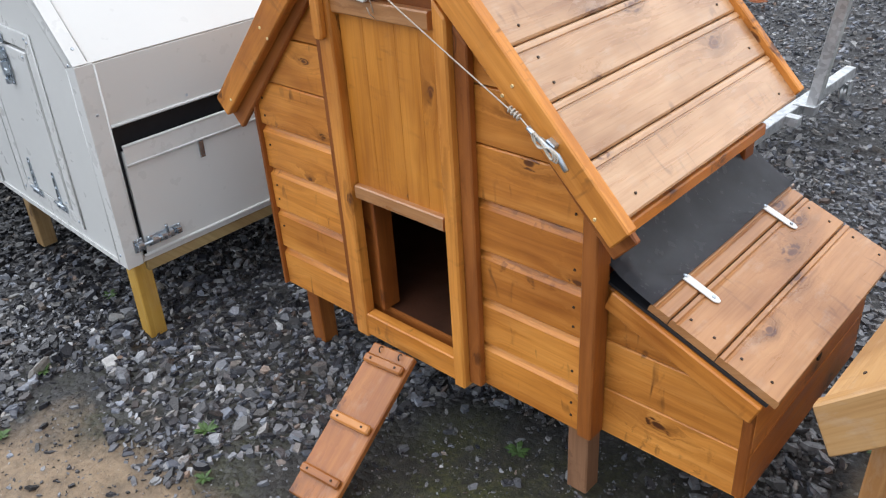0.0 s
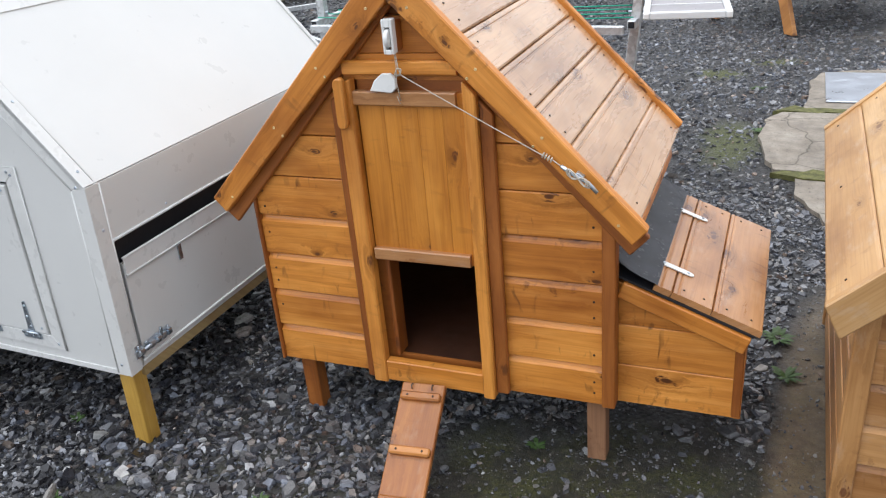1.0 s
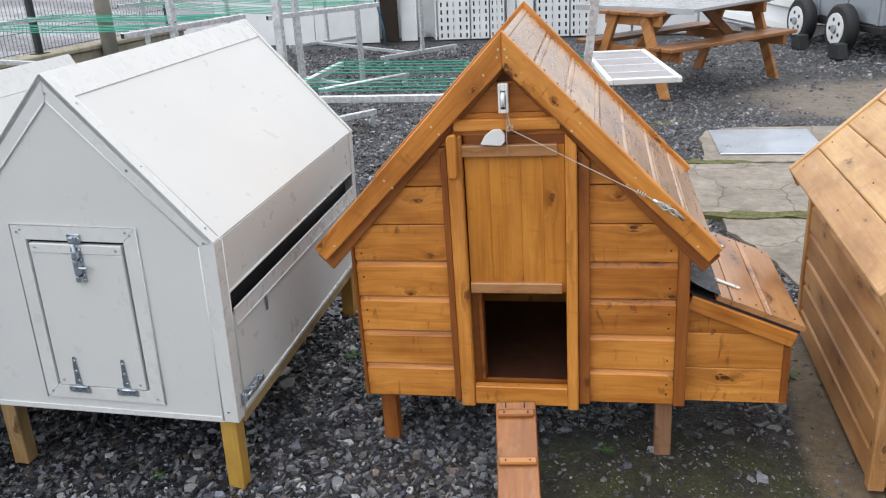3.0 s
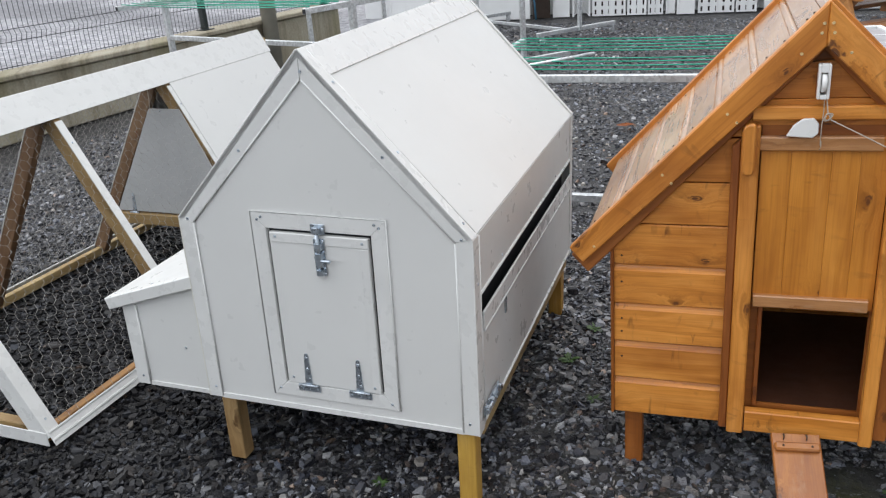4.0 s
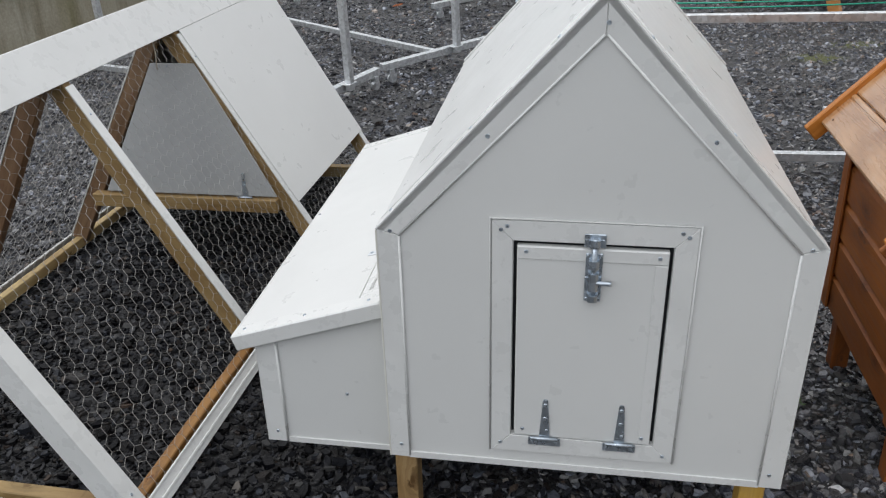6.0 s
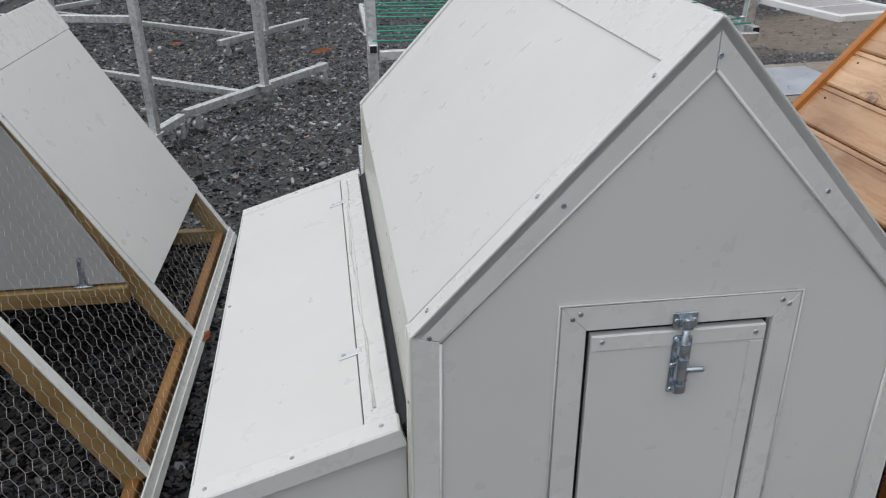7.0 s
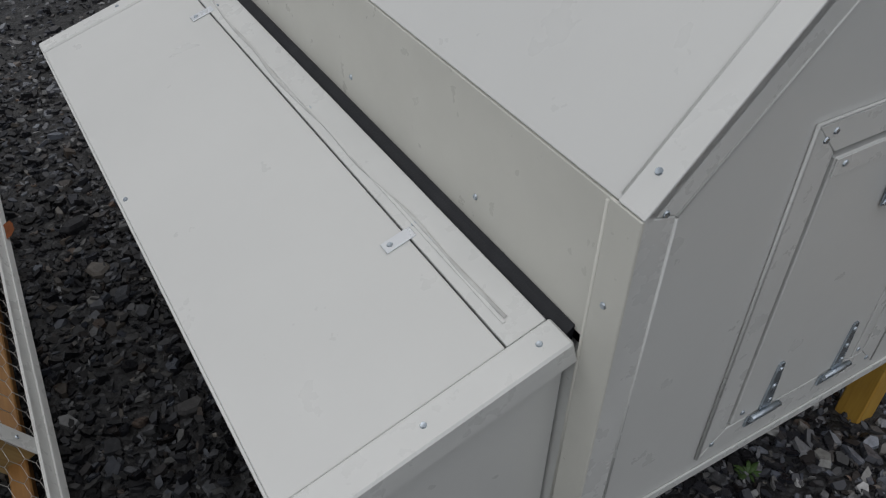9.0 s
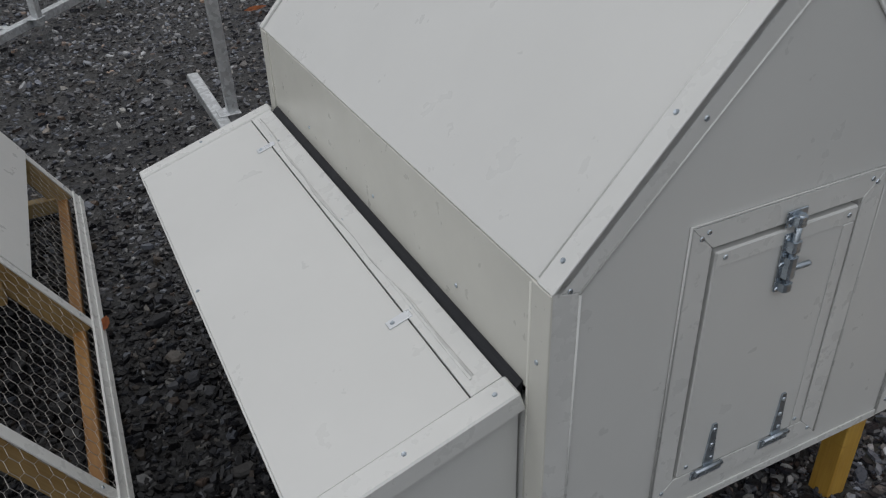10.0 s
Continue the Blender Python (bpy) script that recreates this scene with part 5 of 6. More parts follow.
# ---- the third coop, in paler boards ----
def pale_coop():
    root = thing("pale_wooden_coop", pose(-0.268, 1.048, 0, 0, 0, 0.6), "pale orange larch-board coop with a plank roof standing by the path", "chicken coop")
    W, D, K = 1.10, 1.125, 0.97               # eave to eave, depth, slope
    ZE = 0.642
    X0, Y0, Y1 = 0.075, 0.055, 1.07
    P = 0.105
    core = part("wall_core", prism([(X0 + 0.017, 0.02), (W - X0 - 0.017, 0.02), (W - X0 - 0.017, ZE + 0.02), (W / 2, ZE + 0.02 + K * (W / 2 - X0)), (X0 + 0.017, ZE + 0.02)], Y0 + 0.017, Y1 - 0.017), SHADE_DARK, root)
    for i in range(6):
        z = 0.02 + i * P
        part("board", board_mesh(Y1 - Y0 - 0.036, P - 0.002, 0.016, PALE, 0.0025, True), None, core, "", Matrix.Translation((X0, (Y0 + Y1) / 2, z)) @ pose(0, 0, 0, 0, 0, -90))
        part("board", board_mesh(W - 2 * X0 - 0.06, P - 0.002, 0.016, PALE, 0.0025, True), None, core, "", pose(W / 2, Y0 + 0.001, z))
    for i in range(6, 11):
        z = 0.02 + i * P
        w0 = (ZE + 0.02 + K * (W / 2 - X0) - z) / K
        w1 = max(0.004, w0 - P / K)
        if w0 > 0.02:
            part("board", prism([(-w0, 0), (w0, 0), (w1, P - 0.002), (-w1, P - 0.002)], 0, 0.016, "y", 0.002), PALE, core, "", pose(W / 2, Y0 + 0.001, z))
    for x in (X0 - 0.004, W - X0 - 0.034):
        for y in (Y0 - 0.010, Y1 - 0.034):
            part("corner_post", box((-0.32, -0.019, -0.022), (0.32, 0.019, 0.022), 0.003), PALE, root, "", Matrix.Translation((x + 0.019, y + 0.022, 0.33)) @ pose(0, 0, 0, 0, 90, 0))
    ang = math.atan(K)
    cs, sn = math.cos(ang), math.sin(ang)
    APEX = ZE + K * W / 2
    run = W / 2 / cs
    for s in (-1, 1):
        n = 6
        for i in range(n):
            w = run / n
            u = i * w
            wp, L = w - 0.0015, D / 2
            prof = [(0, -0.018), (0, -0.004), (0.004, -0.001), (0.009, 0), (wp - 0.006, 0), (wp - 0.001, -0.003), (wp, -0.008), (wp, -0.018)]
            mm = Matrix(((0, -cs, s * sn, W / 2 + s * u * cs), (1, 0, 0, D / 2), (0, s * sn, cs, APEX - u * sn), (0, 0, 0, 1)))
            ob = part("roof_plank", prism([(-s * a, b) for a, b in prof], -L, L, "x"), PALE_ROOF, root, "", mm)
            for x in (-L + 0.05, 0.0, L - 0.05):
                part("screw", SCREW_DARK, None, ob, "", facing(x, -s * w * 0.6, 0.0003, 0, 0, 1))
        for y0, y1, up in ((-0.022, 0.0, 0.008), (D, D + 0.022, 0.010)):
            ex = W / 2
            poly = [(0, APEX + up), (s * ex, ZE + up), (s * (ex - 0.035), ZE - 0.062), (0, APEX - 0.115)]
            c = Vector((s * ex / 2, (y0 + y1) / 2, APEX - K * ex / 2))
            rot = pose(0, 0, 0, 0, s * math.degrees(ang), 0)
            bm = prism(poly if s > 0 else poly[::-1], y0, y1, "y", 0.003)
            bm.transform(rot.inverted() @ Matrix.Translation(-c))
            part("barge_board", bm, PALE_ROOF, root, "", Matrix.Translation((W / 2, 0, 0)) @ Matrix.Translation(c) @ rot)


pale_coop()


# ---- galvanised clothes airers on castors ----
def castor(parent, x, y):
    bm = bmesh.new()
    add_tube(bm, [(x - 0.012, y + 0.012, 0.036), (x + 0.012, y + 0.012, 0.036)], 0.036, 12)
    add_box(bm, (x - 0.020, y - 0.016, 0.030), (x - 0.016, y + 0.026, 0.088))
    add_box(bm, (x + 0.016, y - 0.016, 0.030), (x + 0.020, y + 0.026, 0.088))
    add_box(bm, (x - 0.022, y - 0.018, 0.088), (x + 0.022, y + 0.022, 0.094))
    part("castor", bm, GALV, parent, "grey castor wheel")


def airer(m, L, z_arm, y0, y1, n, label, foot=(-0.55, 0.55), z_bar=None, bar_y=-0.06, height=1.62, lean=0.0):
    root = thing("clothes_airer", m, label, "clothes airer", "galvanised clothes airers")
    q = 0.022
    for x, tip in ((0.0, 0.0), (L, lean)):
        base = x - tip * (z_arm - 0.14)                # the end post leans outwards when it is bent
        bm = box((base - q, -q, 0.10), (base + q, q, height), 0.003)
        for v in bm.verts:
            v.co.x += tip * (v.co.z - 0.14)
        part("post", bm, GALV, root)
        part("foot_bar", box((base - 0.080, foot[0], 0.092), (base - q - 0.008 - tip * 0.05, foot[1], 0.140), 0.003), GALV, root)
        part("foot_plate", box((base - q - 0.040, -0.045, 0.1402), (base + q + 0.004, 0.045, 0.146), 0.001), GALV, root)
        for y in foot:
            castor(root, base - 0.045, y + (0.06 if y < 0 else -0.06))
        arm = part("arm", box((x - 0.018, y0, z_arm), (x + 0.018, y1, z_arm + 0.036), 0.002), GALV, root)
        part("end_plug", box((x - 0.014, y0 - 0.002, z_arm + 0.004), (x + 0.014, y0 + 0.004, z_arm + 0.032)), RUBBER_AND_SHADE, arm, "black plastic end plug")
        part("bolt", tube([(x - 0.034, 0, z_arm + 0.06), (x + 0.034, 0, z_arm + 0.06)], 0.007, 6), ZINC, root)
    part("base_bar", box((0.0, -0.17, 0.100), (L - 0.05, -0.13, 0.138), 0.002), GALV, root)
    if z_bar:
        part("front_bar", box((q, bar_y - 0.018, z_bar - 0.018), (L - q, bar_y + 0.018, z_bar + 0.018), 0.002), GALV, root)
    for i in range(n):
        f = i / (n - 1)
        y = y0 + 0.05 + (y1 - y0 - 0.1) * (f * 0.86 + (0.14 if f > 0.45 else 0.0))
        sag = -0.012 - 0.006 * random.random()
        pts = [(L * f, y, z_arm + 0.044 + sag * 4 * f * (1 - f)) for f in (0, 0.25, 0.5, 0.75, 1.0)]
        part("line", tube(pts, 0.0036, 5), GREEN, root, "green plastic-coated line")
    return root


a = airer(pose(-2.745, 3.36, 0), 1.655, 0.735, -0.10, 1.00, 9, "galvanised steel clothes airer with green lines, behind the coops", foot=(-0.53, 0.54), z_bar=0.742, bar_y=-0.16, lean=0.11)
part("brace", tube([(0.22, 0.02, 0.765), (0.56, 0.37, 0.775)], 0.010, 8), GALV, a)
WING = Matrix.Translation((1.875, -0.02, 0.866)) @ pose(0, 0, 0, 0, 0, 9)   # slatted wing beyond the end post
fold = part("slat_wing", box((-0.170, -0.46, -0.016), (-0.144, 0.46, 0.012), 0.003), PLASTIC, a, "white wing frame with grey slats", WING)
part("wing_rail", box((0.144, -0.46, -0.016), (0.170, 0.46, 0.012), 0.003), PLASTIC, fold)
for y in (-0.46, 0.432):
    part("wing_rail", box((-0.1435, y, -0.016), (0.1435, y + 0.028, 0.012), 0.003), PLASTIC, fold)
for i in range(4):
    part("slat", box((-0.1435, -0.425 + i * 0.214, -0.006), (0.1435, -0.225 + i * 0.214, 0.001), 0.002), WINGGREY, fold, "grey slat")
    if i:
        part("slat_rod", box((-0.1435, -0.4365 + i * 0.214, -0.008), (0.1435, -0.4280 + i * 0.214, 0.004), 0.001), PLASTIC, fold, "thin white rod between slats")
for x in (-0.166, 0.148):
    part("corner_cap", box((x, -0.466, -0.012), (x + 0.018, -0.4604, 0.008), 0.001), NYLON, fold, "white plastic corner cap")
part("wing_bracket", tube([(1.685, 0.0, 0.82), (1.70, 0.0, 0.852), (1.735, 0.0, 0.856)], 0.008, 8), GALV, a, "bent steel bracket")


for x, y, turn, L, z_arm, y0, y1, n, foot, z_bar, words in (
        (-5.92, 4.97, -18.4, 2.13, 1.017, -0.43, 0.70, 11, (-0.45, 0.40), 0.75, "beside the run"),
        (-5.78, 7.10, -37.6, 3.03, 0.990, -0.25, 0.80, 10, (-0.64, 0.72), None, "by the wall"),
        (-5.79, 9.08, -39.0, 2.95, 0.990, -0.35, 0.75, 10, (-0.50, 0.62), None, "by the wall"),
        (-5.10, 10.81, -38.0, 2.20, 0.990, -0.45, 0.60, 9, (-0.62, 0.62), None, "before the white panels")):
    airer(pose(x, y, 0, 0, 0, turn), L, z_arm, y0, y1, n, "galvanised steel clothes airer with green lines, " + words, foot=foot, z_bar=z_bar, bar_y=0.0)


# ---- low concrete wall, mesh fence and pole ----
wall = thing("low_wall", pose(-6.62, 7.9, 0, 0, 0, -8.4), "stained low concrete wall with a coping", "wall", kind="structure")
cast = bmesh.new()
add_box(cast, (-0.27, -18.0, 0.0), (-0.02, 1.25, 0.515), 0.012)
add_box(cast, (-0.31, -18.0, 0.516), (0.02, 1.25, 0.565), 0.010)
part("wall_body", cast, CONCRETE_WALL, wall)

def mesh_fence():
    root = thing("mesh_fence", pose(-6.62, 7.9, 0, 0, 0, -8.4) @ Matrix.Translation((-0.15, -1.07, 0.566)), "dark welded-mesh fence standing on the low wall", "fence", kind="structure")
    for i in range(6):
        y = -12.0 + i * 3.0 if i < 5 else 2.2
        bm = box((-0.03, y - 0.03, 0.008), (0.03, y + 0.03, 1.55), 0.003)
        add_box(bm, (-0.07, y - 0.07, 0.0), (0.07, y + 0.07, 0.008))
        part("post", bm, FENCE, root)
        if i == 5:
            break
        bm = bmesh.new()
        span = 3.0 if i < 4 else 2.2
        for j in range(int((span - 0.06) / 0.049)):
            yy = y + 0.05 + j * 0.049
            add_tube(bm, [(0.04, yy, 0.02), (0.04, yy, 0.24), (0.065, yy, 0.29), (0.04, yy, 0.34), (0.04, yy, 1.5)], 0.0028, 3)
        for z in (0.04, 0.24, 0.34, 0.62, 0.90, 1.18, 1.46):
            add_tube(bm, [(0.046, y + 0.03, z), (0.046, y + span - 0.03, z)], 0.0034, 3)
        part("mesh_panel", bm, FENCE, root)


mesh_fence()
pole = tagged(new("utility_pole", mesh_of(tube([(-6.58, 7.62, -0.1), (-6.58, 7.62, 1.5), (-6.57, 7.62, 6.0)], 0.088, 18), "utility_pole", POLE)), "weathered round grey timber utility pole", "pole")


# ---- stacked white panels along the far side ----
def slotted_panel(x, w, h, y, lean):
    cols, rows = max(3, int(w / 0.082)), int(h / 0.105)
    root = thing("slotted_panel", Matrix.Translation((x, y, 0.01)) @ pose(0, 0, 0, -lean, 0, 0), "white slotted plastic floor panel leaning upright", "panel", "white slotted panels")
    bm = bmesh.new()
    cw, ch = w / cols, h / rows
    for i in range(cols):
        for j in range(rows):
            x0, z0 = i * cw, j * ch
            a, b = (0.36, 0.22)
            xs = (x0, x0 + cw * a, x0 + cw * (1 - a), x0 + cw)
            zs = (z0, z0 + ch * b, z0 + ch * (1 - b), z0 + ch)
            for p in range(3):
                for q in range(3):
                    if p == 1 and q == 1:
                        continue
                    bm.faces.new([bm.verts.new((xx, 0, zz)) for xx, zz in ((xs[p], zs[q]), (xs[p + 1], zs[q]), (xs[p + 1], zs[q + 1]), (xs[p], zs[q + 1]))])
    bmesh.ops.remove_doubles(bm, verts=bm.verts[:], dist=0.0005)
    bmesh.ops.solidify(bm, geom=bm.faces[:], thickness=0.012)
    part("grid", bm, PLASTIC, root)
    # added dark sheet, so the slots show painted shade
    part("backing", box((0.004, 0.045, 0.0), (w - 0.004, 0.05, h)), SHADE_DARK, root, "dark sheet painted as shade behind the slots")
    rib = bmesh.new()
    for xx in (0.0, w * 0.5, w - 0.012):
        add_box(rib, (xx, -0.004, 0), (xx + 0.012, 0.044, h), 0.001)
    part("rib", rib, PLASTIC, root)


for x, w in ((-3.58, 0.48), (-3.08, 0.27), (-2.79, 0.21), (-2.11, 0.48), (-1.61, 0.27)):
    slotted_panel(x, w, 1.35, 11.50, 4)


def white_board(x, w, h, y, lean, label, mat=PLASTIC):
    bm = box((0, 0, 0), (w, 0.03, h), 0.003)
    add_box(bm, (0, -0.006, 0), (0.03, -0.0002, h), 0.001)
    add_box(bm, (w - 0.03, -0.006, 0), (w, -0.0002, h), 0.001)
    ob = tagged(new("stacked_panel", mesh_of(bm, "stacked_panel", mat)), label, "panel", "stacked white panels")
    ob.matrix_basis = Matrix.Translation((x, y, 0.008)) @ pose(0, 0, 0, -lean, 0, 0)


for x, w, h, y in ((-6.75, 0.69, 1.5, 11.45), (-6.04, 0.52, 1.4, 11.42), (-5.50, 1.02, 1.45, 11.40), (-4.16, 0.25, 1.4, 11.50), (-2.55, 0.13, 1.5, 11.55), (-2.39, 0.24, 1.4, 11.45), (-1.25, 0.5, 1.5, 11.55), (-0.72, 0.6, 1.4, 11.60)):
    white_board(x, w, h, y, 5, "white plastic sheet leaning against the far wall")


def lattice(x, w, h, y):
    root = thing("lattice_panel", Matrix.Translation((x, y, 0.01)) @ pose(0, 0, 0, -4, 0, 0), "white diamond lattice panel leaning upright", "panel")
    bm = box((0, 0, 0), (0.025, 0.02, h))
    add_box(bm, (w - 0.025, 0, 0), (w, 0.02, h))
    part("lattice_frame", bm, PLASTIC, root)
    bm = bmesh.new()
    iw = w - 0.05
    for i in range(int(h / 0.05) - 4):
        z = 0.02 + i * 0.05
        add_tube(bm, [(0.025, 0.008, z), (w - 0.025, 0.008, z + iw)], 0.007, 4)
        add_tube(bm, [(0.025, 0.014, z + iw), (w - 0.025, 0.014, z)], 0.007, 4)
    part("laths", bm, PLASTIC, root)


lattice(-3.87, 0.26, 1.3, 11.51)
# dark sheet added to fill the dark gap between the white ones
tagged(new("dark_sheet", mesh_of(box((-4.44, 11.40, 0.008), (-4.18, 11.45, 1.3), 0.01), "dark_sheet", SHADE_DARK)), "dark sheet filling the dark gap between white sheets", "board")
hose = tagged(new("blue_hose", mesh_of(tube([(-4.56, 11.30, 1.1), (-4.52, 11.28, 0.8), (-4.42, 11.24, 0.5), (-4.36, 11.22, 0.25), (-4.34, 11.20, 0.02)], 0.014, 8), "blue_hose", plain("blue_hose", (0.03, 0.12, 0.20), 0.5))), "thin blue hose hanging beside a sheet", "hose")

shed = tagged(new("shed_wall"), "white painted shed wall at the far end", "wall", kind="structure")
bm = bmesh.new()
add_box(bm, (-7.4, 11.95, 0), (6.8, 12.25, 3.0))
part("wall_body", bm, PLASTIC, shed)
for i in range(9):
    part("joint_strip", box((-1.0 + i * 0.85, 11.935, 0.0), (-0.96 + i * 0.85, 11.9495, 3.0), 0.003), PLASTIC, shed)
for x0, x1 in ((-0.4, 0.17), (0.185, 0.75)):
    tagged(new("white_block", mesh_of(box((x0, 11.4, 0.0), (x1, 11.6, 0.64), 0.02), "white_block", PLASTIC)), "low white block along the shed wall", "block", group="white blocks by the shed")


# ---- picnic table with a grey panel laid on it ----
def picnic_table():
    root = thing("picnic_table", pose(-0.285, 7.625, 0, 0, 0, 43), "wet brown timber picnic table with attached seats on gravel", "picnic table")
    for i in range(5):
        part("table_board", box((-0.80, -0.36 + i * 0.146, 0.725), (0.80, -0.36 + i * 0.146 + 0.138, 0.760), 0.006), BENCH, root)
    for s in (-1, 1):
        for j in range(2):
            y = s * 0.50 + (j - 0.5) * 0.145
            part("seat_board", box((-0.84, y - 0.068, 0.435), (0.87, y + 0.068, 0.472), 0.006), BENCH, root)
        for x in (-0.74, 0.76):
            poly = [(s * 0.545, 0.0), (s * 0.435, 0.0), (s * 0.14, 0.723), (s * 0.25, 0.723)]
            part("leg", prism(poly if s > 0 else poly[::-1], x - 0.022, x + 0.022, "x", 0.004), LEGWOOD, root, "bright orange-brown leg")
    for x in (-0.695, 0.715):
        part("seat_bearer", box((x - 0.022, -0.62, 0.340), (x + 0.022, 0.62, 0.434), 0.004), LEGWOOD, root)
        part("top_bearer", box((x - 0.022, -0.36, 0.632), (x + 0.022, 0.36, 0.724), 0.004), LEGWOOD, root)
        s = 1 if x < 0 else -1
        bm = box((-0.30, -0.045, -0.022), (0.30, 0.045, 0.022), 0.004)
        part("brace", bm, BENCH, root, "", Matrix.Translation((x + s * 0.24, 0, 0.54)) @ pose(0, 0, 0, 0, -s * 38, 0) @ pose(0, 0, 0, 90, 0, 0))


LEGWOOD = wood("bright_leg_timber", (0.28, 0.11, 0.03), (0.42, 0.18, 0.05), (0.50, 0.25, 0.08), rough=0.5)
picnic_table()
panel = thing("grey_panel", pose(-0.40, 7.69, 0.7605, 0, 0, 51), "large wet grey sheet panel lying on the picnic table", "panel")
part("sheet", box((-0.65, -0.69, 0.0), (0.65, 0.69, 0.030), 0.003), GREYSHEET, panel)
for x in (-0.655, 0.6505):
    part("edge_strip", box((x, -0.69, -0.016), (x + 0.0045, 0.69, 0.034), 0.001), GREYSHEET, panel)
    for k in range(6):
        part("screw", SCREW, None, panel, "", facing(x + (-0.0003 if x < 0 else 0.0048), -0.60 + k * 0.24, 0.008, -1 if x < 0 else 1, 0, 0))


# ---- a two-wheeled trailer parked by the wall ----
def wheel(parent, y):
    r, w = 0.27, 0.15
    bm = bmesh.new()
    add_tube(bm, [(-0.20, y, r), (-0.175, y, r), (-0.075, y, r), (-0.05, y, r)], r, 26)
    for v in bm.verts:
        if v.co.x < -0.195 or v.co.x > -0.055:
            v.co.y, v.co.z = y + (v.co.y - y) * 0.88, r + (v.co.z - r) * 0.88
    ob = part("wheel", bm, TYRE, parent, "black rubber tyre")
    bm = bmesh.new()
    add_tube(bm, [(-0.212, y, r), (-0.190, y, r)], 0.175, 22)
    part("rim", bm, PLASTIC, ob, "white wheel rim")
    part("hub", tube([(-0.236, y, r), (-0.2125, y, r)], 0.045, 14), GREYBOX, ob, "grey hub cap")
    for k in range(5):
        a = k * math.tau / 5
        part("rim_slot", tube([(-0.214, y + 0.105 * math.cos(a), r + 0.105 * math.sin(a)), (-0.2122, y + 0.105 * math.cos(a), r + 0.105 * math.sin(a))], 0.024, 8), TYRE, ob, "dark opening in the rim")
    part("axle", tube([(-0.05, y, r), (0.40, y, r)], 0.03, 8), TYRE, parent)


def trailer():
    root = thing("trailer", pose(1.68, 9.36, 0, 0, 0, 16), "grey box trailer on black tyres with white rims by the wall", "trailer")
    part("chassis", box((0.02, -0.55, 0.24), (1.35, 1.55, 0.32), 0.01), TYRE, root, "black steel chassis")
    body = part("body", box((0.03, -0.50, 0.325), (1.33, 1.50, 1.25), 0.015), GREYBOX, root, "grey painted sheet body")
    for y in (-0.44, 0.2, 0.84, 1.44):
        part("rib", box((0.012, y - 0.02, 0.33), (0.0295, y + 0.02, 1.24), 0.003), GREYBOX, body)
    part("top_rail", box((0.010, -0.52, 1.2505), (1.35, 1.52, 1.285), 0.004), GALV, body, "galvanised top rail")
    for y in (0.0, 0.93):
        wheel(root, y)
    for y in (-0.36, 0.50):
        part("chock", prism([(y - 0.12, 0.0), (y + 0.12, 0.0), (y + 0.07, 0.16), (y - 0.07, 0.16)], -0.40, -0.28, "x", 0.006), TYRE, root, "black plastic chock")


trailer()
crate = thing("pallet", Matrix.Translation((0.95, 11.2, 0.43)) @ pose(0, 0, 0, -28, 14, 0), "pale moulded pallet leaning against the wall", "pallet")
part("deck", box((-0.5, -0.05, -0.4), (0.5, 0.0, 0.4), 0.01), PLASTIC, crate)
for z in (-0.32, 0.0, 0.32):
    part("batten", box((-0.47, -0.09, z - 0.05), (0.47, -0.0505, z + 0.05), 0.005), PLASTIC, crate)


# ---- ground ----
def lumpy(x, y):
    d = 0.010 * noise.noise(Vector((x * 2.3, y * 2.3, 0.0))) + 0.006 * noise.noise(Vector((x * 7, y * 7, 3.0)))
    return d - 0.012


def ground():
    xs = [-400, -120, -40, -20, -14, -10, -8] + [round(-7 + 0.16 * i, 3) for i in range(60)] + [3, 5, 8, 14, 30, 100, 400]
    ys = [-400, -100, -30, -12, -6, -3, -1.5, -0.6] + [round(-0.2 + 0.14 * i, 3) for i in range(80)] + [11.5, 13, 18, 30, 60, 150, 400]
    verts = []
    for y in ys:
        for x in xs:
            near = -6.9 < x < 2.6 and -0.4 < y < 10.9
            verts.append((x, y, lumpy(x, y) if near else -0.012))
    nx = len(xs)
    faces = [(j * nx + i, j * nx + i + 1, (j + 1) * nx + i + 1, (j + 1) * nx + i) for j in range(len(ys) - 1) for i in range(nx - 1)]
    me = bpy.data.meshes.new("ground")
    me.from_pydata(verts, [], faces)
    me.materials.append(GROUND)
    for p in me.polygons:
        p.use_smooth = True
    return tagged(new("ground", me), "dark slate-gravel yard with sandy and mossy patches", "ground", kind="structure")


ground()
tagged(new("pavement", mesh_of(prism([(-60, -40), (-13.9, -40), (-6.95, 7.8), (-6.75, 9.6), (-9.0, 60), (-60, 60)], -0.05, 0.02, 'z'), "pavement", FARGRAVEL)), "wet pale gravel yard beyond the fence", "pavement", kind="structure")


